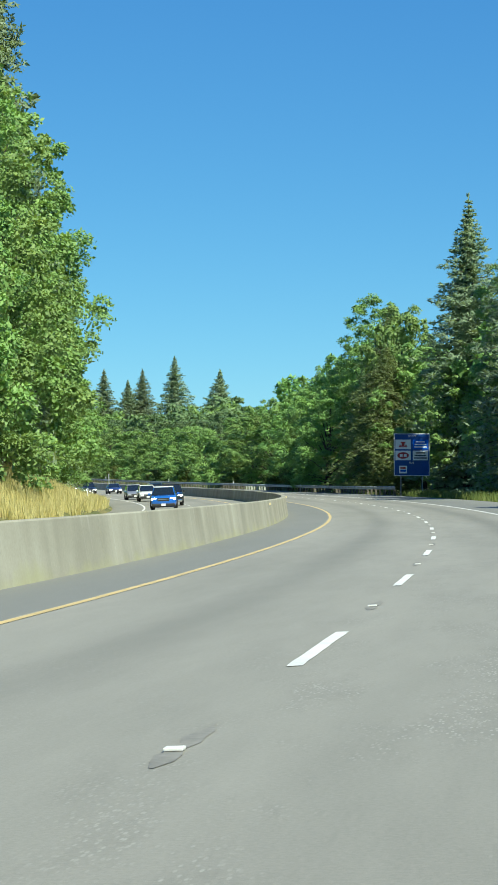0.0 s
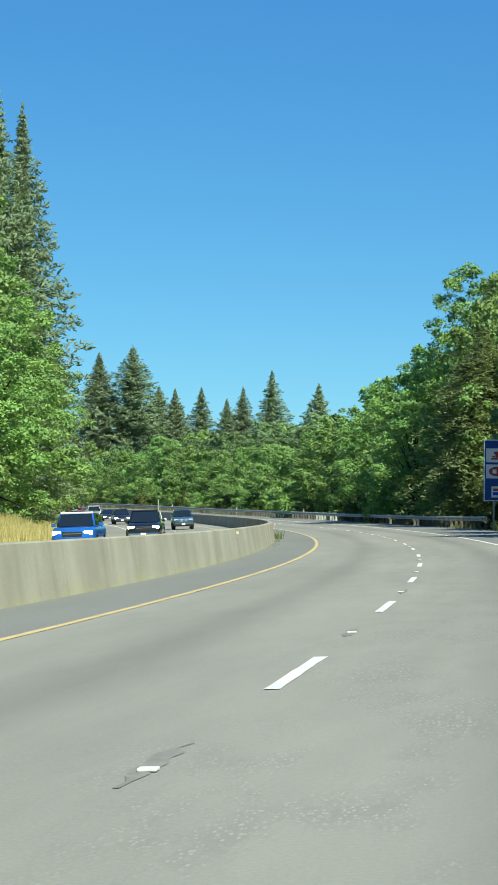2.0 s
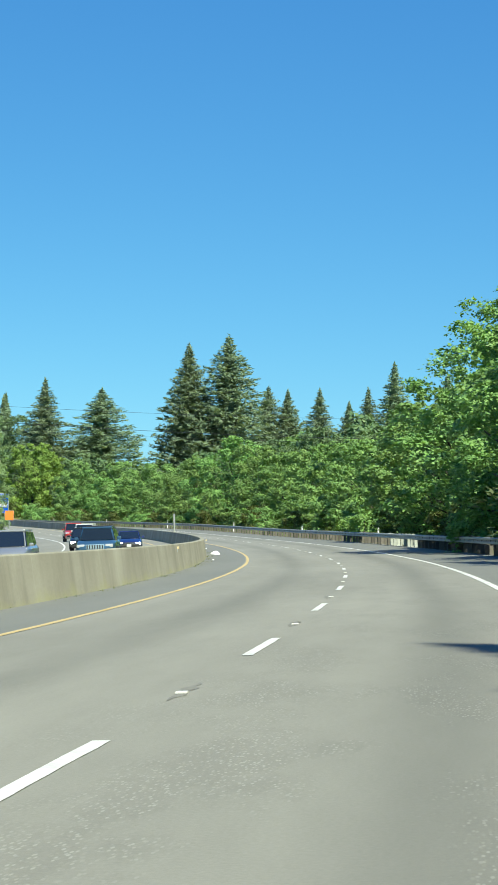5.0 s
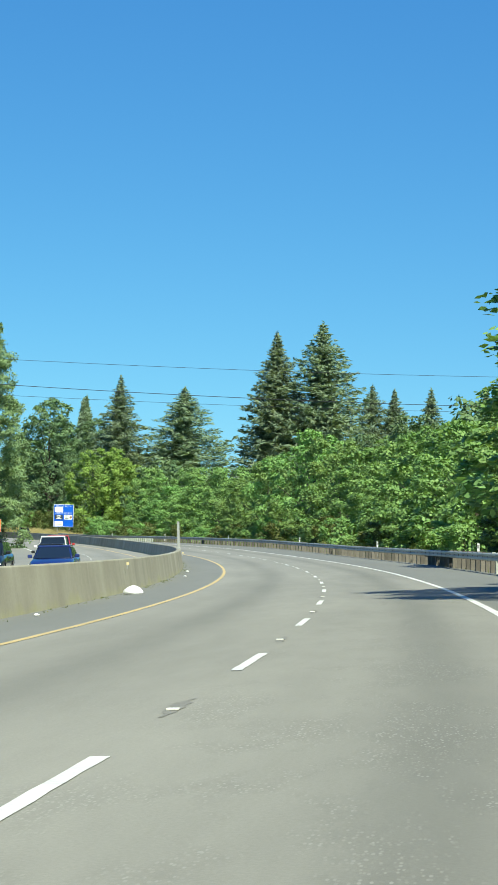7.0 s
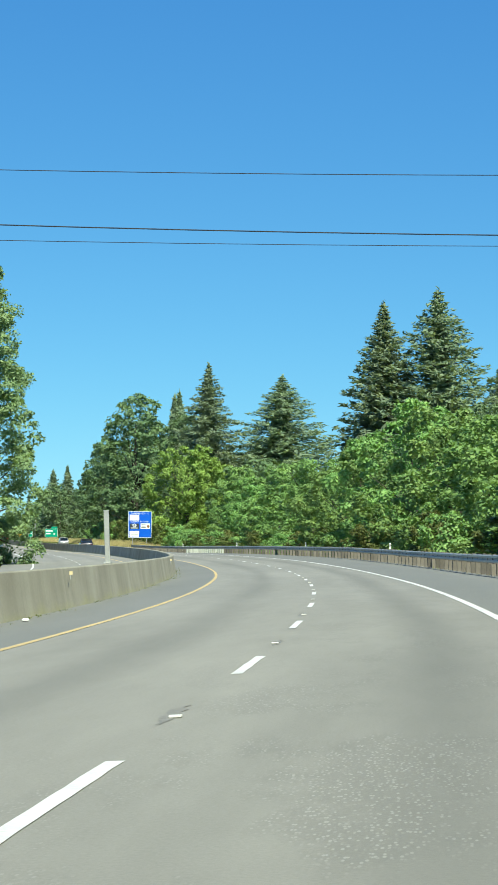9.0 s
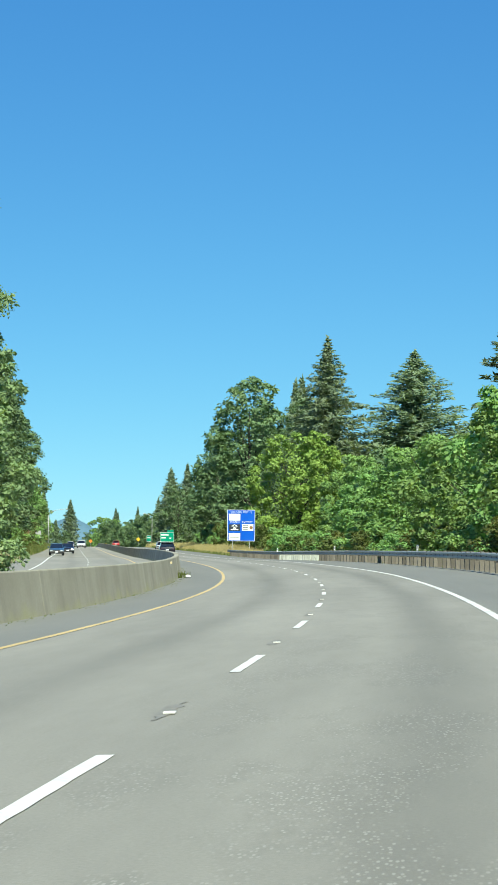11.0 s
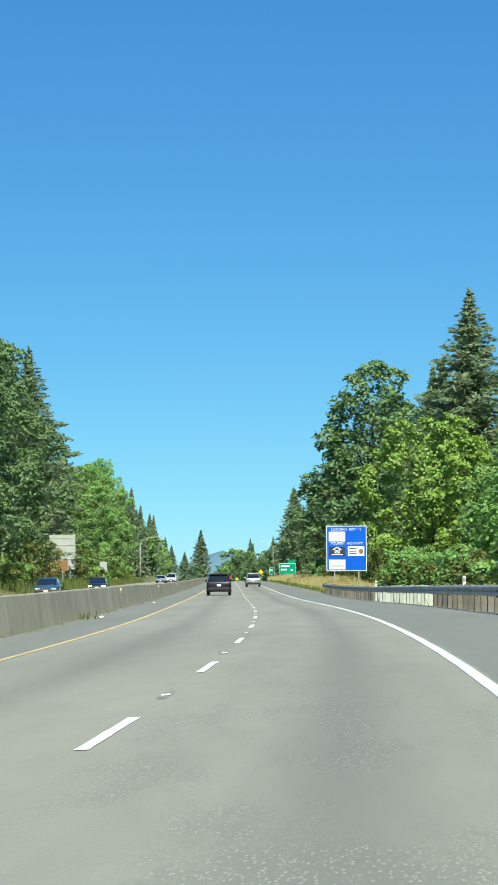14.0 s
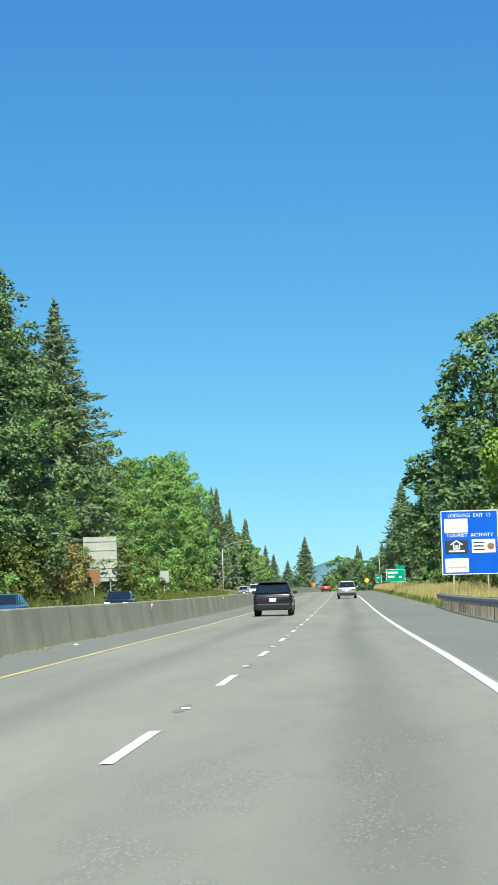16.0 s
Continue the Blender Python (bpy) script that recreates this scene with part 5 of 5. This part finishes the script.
def lathe(profile, sides=20):
    """Turned about the x axis: profile of (x, radius)."""
    bm = bmesh.new()
    rows = [[bm.verts.new((x, r * math.cos(2 * math.pi * j / sides), r * math.sin(2 * math.pi * j / sides))) for j in range(sides)] for x, r in profile]
    for a, b in zip(rows, rows[1:]):
        for j in range(sides):
            k = (j + 1) % sides
            bm.faces.new((a[j], b[j], b[k], a[k]))
    bm.faces.new(rows[0])
    bm.faces.new(rows[-1][::-1])
    bmesh.ops.recalc_face_normals(bm, faces=bm.faces)
    return bm


def quad_panel(pts, inset, out, thick=0.012):
    """A thin pane over a four-cornered face: corners drawn in by inset, lifted by out."""
    p = [Vector(q) for q in pts]
    c = sum(p, Vector()) / 4
    n = (p[1] - p[0]).cross(p[3] - p[0]).normalized()
    bm = bmesh.new()
    q = []
    for k in range(4):
        a, b = (p[(k + 1) % 4] - p[k]).normalized(), (p[(k - 1) % 4] - p[k]).normalized()
        q.append(p[k] + (a + b) * inset)
    top = [bm.verts.new(v + n * (out + thick)) for v in q]
    low = [bm.verts.new(v + n * (out - 0.03)) for v in q]
    bm.faces.new(top)
    bm.faces.new(low[::-1])
    for k in range(4):
        j = (k + 1) % 4
        bm.faces.new((low[k], low[j], top[j], top[k]))
    bmesh.ops.recalc_face_normals(bm, faces=bm.faces)
    return bm


SHAPES = {
    # length, width, height, belt, hood height, nose height, cabin: rear base, rear top, front top, front base
    "suv": (4.85, 1.95, 1.74, 1.12, 1.06, 0.86, -2.34, -1.72, 0.30, 1.15),
    "box_suv": (4.65, 1.92, 1.80, 1.16, 1.14, 1.06, -2.22, -2.08, 0.55, 0.92),
    "minivan": (5.0, 1.96, 1.74, 1.05, 0.98, 0.78, -2.40, -2.10, 0.70, 1.65),
    "sedan": (4.75, 1.84, 1.45, 0.94, 0.90, 0.74, -1.75, -1.05, 0.25, 1.10),
    "pickup": (5.70, 2.02, 1.88, 1.16, 1.14, 1.04, -0.75, -0.62, 0.62, 1.28),
}


def vehicle(shape, s, o, colour, label, oncoming=True, lit=False, roof=None, grille=TRIM, category="car", name="car", yaw=0.0, rear_trim=None):
    L, W, H, belt, hood, nose, rb, rt, ft, fb = SHAPES[shape]
    m = on_road(s, o, 0.012) @ Matrix.Rotation(radians(yaw) + (math.pi if oncoming else 0), 4, "Z")
    e = thing(name, m, label, category)
    w, hl = W / 2, L / 2
    zb = 0.28 if shape in ("suv", "box_suv", "pickup") else 0.22
    wheel = 0.37 if shape in ("suv", "box_suv", "pickup") else 0.33

    def ring(y, k, b, t):
        half = [(0.80 * k, b), (0.95 * k, b + 0.10), (1.0 * k, b + 0.45 * (t - b)), (0.985 * k, t - 0.16), (0.94 * k, t - 0.05), (0.86 * k, t)]
        pts = [(w * a, y, z) for a, z in half]
        return pts + [(-x, yy, z) for x, yy, z in reversed(pts)]
    tail = belt - 0.02 if shape != "sedan" else belt + 0.06
    st = [(-hl, 0.86, zb + 0.22, tail - 0.18), (-hl + 0.06, 0.95, zb + 0.12, tail - 0.06), (-hl + 0.35, 0.99, zb + 0.05, tail), (rb, 1.0, zb, belt),
          (0.0, 1.0, zb, belt - 0.01), (fb, 1.0, zb, hood), (hl - 0.7, 0.985, zb, (hood + nose) / 2 + 0.05), (hl - 0.22, 0.95, zb + 0.05, nose), (hl - 0.05, 0.88, zb + 0.12, nose - 0.1), (hl, 0.80, zb + 0.2, nose - 0.2)]
    st = sorted(st)
    body = part("body", loft([ring(*q) for q in st]), colour, e, smooth=True)
    # cabin
    kb, kr = 0.90 * w, 0.74 * w
    B = [(kb, rb, belt - 0.03), (-kb, rb, belt - 0.03), (-kb, fb, hood - 0.03), (kb, fb, hood - 0.03)]
    T = [(kr, rt, H - 0.07), (-kr, rt, H - 0.07), (-kr, ft, H - 0.06), (kr, ft, H - 0.06)]
    bm = bmesh.new()
    vb, vt = [bm.verts.new(p) for p in B], [bm.verts.new(p) for p in T]
    bm.faces.new(vb[::-1])
    bm.faces.new(vt)
    for k in range(4):
        j = (k + 1) % 4
        bm.faces.new((vb[k], vb[j], vt[j], vt[k]))
    bmesh.ops.recalc_face_normals(bm, faces=bm.faces)
    bmesh.ops.bevel(bm, geom=list(bm.edges), offset=0.05, segments=2, affect="EDGES")
    cabin = part("cabin", bm, colour, e, smooth=True)
    bm = box(bmesh.new(), 0, (rt + ft) / 2, H - 0.045, 2 * kr + 0.02, ft - rt + 0.10, 0.09, 0.04)
    part("roof", bm, roof or colour, cabin, "white roof" if roof else "")
    # panes
    part("windscreen", quad_panel([B[2], B[3], T[3], T[2]][::-1], 0.07, 0.012), GLASS, cabin)
    part("rear_window", quad_panel([B[0], B[1], T[1], T[0]][::-1], 0.08, 0.012), GLASS, cabin)
    for sx in (1, -1):
        b0, b1 = (Vector((sx * kb, rb + 0.06, belt)), Vector((sx * kb, fb - 0.05, hood)))
        t0, t1 = (Vector((sx * kr, rt + 0.03, H - 0.07)), Vector((sx * kr, ft - 0.02, H - 0.06)))
        cuts = (0.0, 0.30, 0.63, 1.0) if shape != "pickup" else (0.0, 0.48, 1.0)
        for u0, u1 in zip(cuts, cuts[1:]):
            q = [b0.lerp(b1, u0), b0.lerp(b1, u1), t0.lerp(t1, u1), t0.lerp(t1, u0)]
            part("side_window", quad_panel(q if sx > 0 else q[::-1], 0.055, 0.012), GLASS, cabin)
        # mirror, handles, sill, arches
        part("mirror", box(bmesh.new(), sx * (w + 0.08), fb - 0.42, hood + 0.10, 0.20, 0.12, 0.15, 0.04), colour, body)
        for y in (0.1, -0.95) if shape != "pickup" else (0.05,):
            part("door_handle", box(bmesh.new(), sx * w * 0.997, y, belt - 0.18, 0.03, 0.2, 0.035, 0.01), CHROME if roof else colour, body)
        part("sill", box(bmesh.new(), sx * w * 0.96, 0, zb + 0.05, 0.08, L * 0.5, 0.13, 0.03), TRIM, body)
        for y in (hl - 0.92, -hl + 0.98):
            wh = part("wheel", lathe([(-0.12, wheel * 0.62), (-0.12, wheel * 0.9), (-0.09, wheel), (0.09, wheel), (0.12, wheel * 0.9), (0.12, wheel * 0.62)]), TYRE, e, smooth=False)
            wh.matrix_basis = pose(sx * (w - 0.13), y, wheel - 0.01)
            rim = lathe([(-0.02, wheel * 0.63), (0.10, wheel * 0.62), (0.085, wheel * 0.5), (0.06, wheel * 0.2), (0.10, wheel * 0.12), (0.10, 0.01)] if sx > 0 else
                        [(0.02, wheel * 0.63), (-0.10, wheel * 0.62), (-0.085, wheel * 0.5), (-0.06, wheel * 0.2), (-0.10, wheel * 0.12), (-0.10, 0.01)], 10)
            part("rim", rim, RIM, wh)
            arch = lathe([(-0.05, wheel * 1.16), (0.0, wheel * 1.16), (0.0, wheel * 1.0), (-0.05, wheel * 1.0)], 20)
            bmesh.ops.delete(arch, geom=[v for v in arch.verts if v.co.z < -0.2], context="VERTS")
            part("wheel_arch", arch, TRIM, body).matrix_basis = pose(sx * w * 1.0 + (0.02 if sx > 0 else 0.03), y, wheel)
        # lamps
        part("headlight", box(bmesh.new(), sx * w * 0.70, hl - 0.115, nose - 0.17, w * 0.40, 0.22, 0.17, 0.05), LAMP_ON if lit else LAMP_OFF, body)
        zt = tail - 0.20
        if shape in ("suv", "minivan", "sedan"):
            part("tail_light", box(bmesh.new(), sx * w * 0.70, -hl + 0.06, zt, w * 0.38, 0.16, 0.10, 0.04), TAIL, body)
        else:
            part("tail_light", box(bmesh.new(), sx * w * 0.84, -hl + 0.06, zt - 0.05, w * 0.18, 0.14, 0.36, 0.03), TAIL, body)
        part("exhaust", box(bmesh.new(), sx * w * 0.6, -hl + 0.05, zb + 0.12, 0.16, 0.12, 0.06, 0.02), CHROME, body)
    part("grille", box(bmesh.new(), 0, hl - 0.04, nose - 0.22, w * 0.9, 0.10, 0.24, 0.03), grille, body)
    if grille is not TRIM:
        for k in range(7):
            part("grille_slot", box(bmesh.new(), -0.36 + 0.12 * k, hl + 0.012, nose - 0.22, 0.06, 0.02, 0.19, 0.008), TRIM, body)
    else:
        part("grille_bar", box(bmesh.new(), 0, hl + 0.012, nose - 0.20, w * 0.8, 0.02, 0.035, 0.008), CHROME, body)
    part("front_bumper", box(bmesh.new(), 0, hl - 0.08, zb + 0.17, w * 1.74, 0.24, 0.24, 0.07), TRIM if shape != "pickup" else CHROME, body)
    part("rear_bumper", box(bmesh.new(), 0, -hl + 0.06, zb + 0.20, w * 1.80, 0.22, 0.28, 0.07), rear_trim or TRIM, body)
    part("number_plate", box(bmesh.new(), 0, -hl - 0.008, tail - 0.30, 0.34, 0.02, 0.17, 0.006), PLATE, body)
    part("number_plate", box(bmesh.new(), 0, hl + 0.055, zb + 0.2, 0.32, 0.02, 0.16, 0.006), PLATE, body)
    if shape == "suv":
        part("rear_spoiler", box(bmesh.new(), 0, rt - 0.10, H - 0.06, 1.9 * kr, 0.30, 0.05, 0.02), colour, cabin)
        part("tailgate_strip", box(bmesh.new(), 0, -hl + 0.0, tail - 0.12, w * 0.7, 0.03, 0.035, 0.01), CHROME, body)
        part("wiper", box(bmesh.new(), 0.1, rb - 0.02, belt + 0.06, 0.55, 0.03, 0.025, 0.008), TRIM, cabin)
        for sx in (1, -1):
            part("roof_rail", box(bmesh.new(), sx * (kr - 0.06), (rt + ft) / 2, H + 0.015, 0.04, (ft - rt) * 0.85, 0.04, 0.012), TRIM, cabin)
    if shape == "box_suv":
        part("roof_rack", box(bmesh.new(), 0, (rt + ft) / 2 - 0.2, H + 0.03, 1.7 * kr, (ft - rt) * 0.6, 0.05, 0.02), TRIM, cabin)
    if shape == "pickup":
        part("bed", box(bmesh.new(), 0, (rb - hl) / 2 - 0.05, belt - 0.01, W * 0.78, abs(-hl - rb) - 0.35, 0.04, 0.01), TRIM, body, "dark open load bed")
    return e


NAVY = paint("dark_plum_black_paint", (0.010, 0.006, 0.014))
BLACK_P = paint("black_paint", (0.010, 0.011, 0.012))
WHITE_P = paint("white_paint", (0.75, 0.75, 0.74), 0.0)
SILVER = paint("silver_paint", (0.42, 0.43, 0.45), 0.6)
BLUE_P = paint("bright_blue_paint", (0.02, 0.12, 0.50), 0.1)
DEEP_BLUE = paint("deep_blue_paint", (0.015, 0.03, 0.16), 0.2)
SLATE = paint("slate_blue_paint", (0.05, 0.11, 0.20), 0.3)
PALE_BLUE = paint("pale_blue_paint", (0.33, 0.45, 0.55), 0.1)
RED_P = paint("red_paint", (0.42, 0.03, 0.025), 0.1)
vehicle("suv", 592, -1.95, NAVY, "dark plum black SUV driving in the inner lane", oncoming=False, rear_trim=NAVY)
vehicle("suv", 700, 1.9, SILVER, "silver white SUV in the outer lane", oncoming=False)
vehicle("pickup", 182, -13.5, BLACK_P, "dark pickup truck with a chrome bumper and lit lamps", lit=True, category="pickup truck", name="pickup_truck")
vehicle("box_suv", 150, -14.2, BLUE_P, "bright blue boxy SUV with a white roof", lit=True, roof=WHITE_P)
vehicle("suv", 223, -14.2, WHITE_P, "white SUV on the oncoming side")
vehicle("minivan", 243, -14.3, SILVER, "silver minivan on the oncoming side", category="van", name="minivan")
vehicle("box_suv", 251, -11.0, SLATE, "slate blue off-road car with a slotted pale grille", grille=PALE_BLUE)
vehicle("sedan", 330, -13.4, BLACK_P, "black sedan with lit headlamps", lit=True)
vehicle("sedan", 300, -10.9, DEEP_BLUE, "deep blue sedan with lit headlamps", lit=True)
vehicle("suv", 303, -14.2, BLACK_P, "black SUV with lit headlamps", lit=True)
vehicle("pickup", 343, -14.0, WHITE_P, "white pickup truck on the oncoming side", category="pickup truck", name="pickup_truck")
vehicle("pickup", 363, -14.4, RED_P, "red pickup truck on the oncoming side", category="pickup truck", name="pickup_truck")
vehicle("sedan", 633, -14.3, BLACK_P, "black sedan with lit headlamps", lit=True)
vehicle("sedan", 590, -15.5, SLATE, "slate blue sedan on the oncoming side")
vehicle("suv", 800, -11.6, WHITE_P, "white SUV on the oncoming side")
vehicle("sedan", 816, -14.0, SILVER, "silver sedan on the oncoming side")
vehicle("suv", 905, -1.9, RED_P, "red SUV far ahead in the inner lane", oncoming=False)
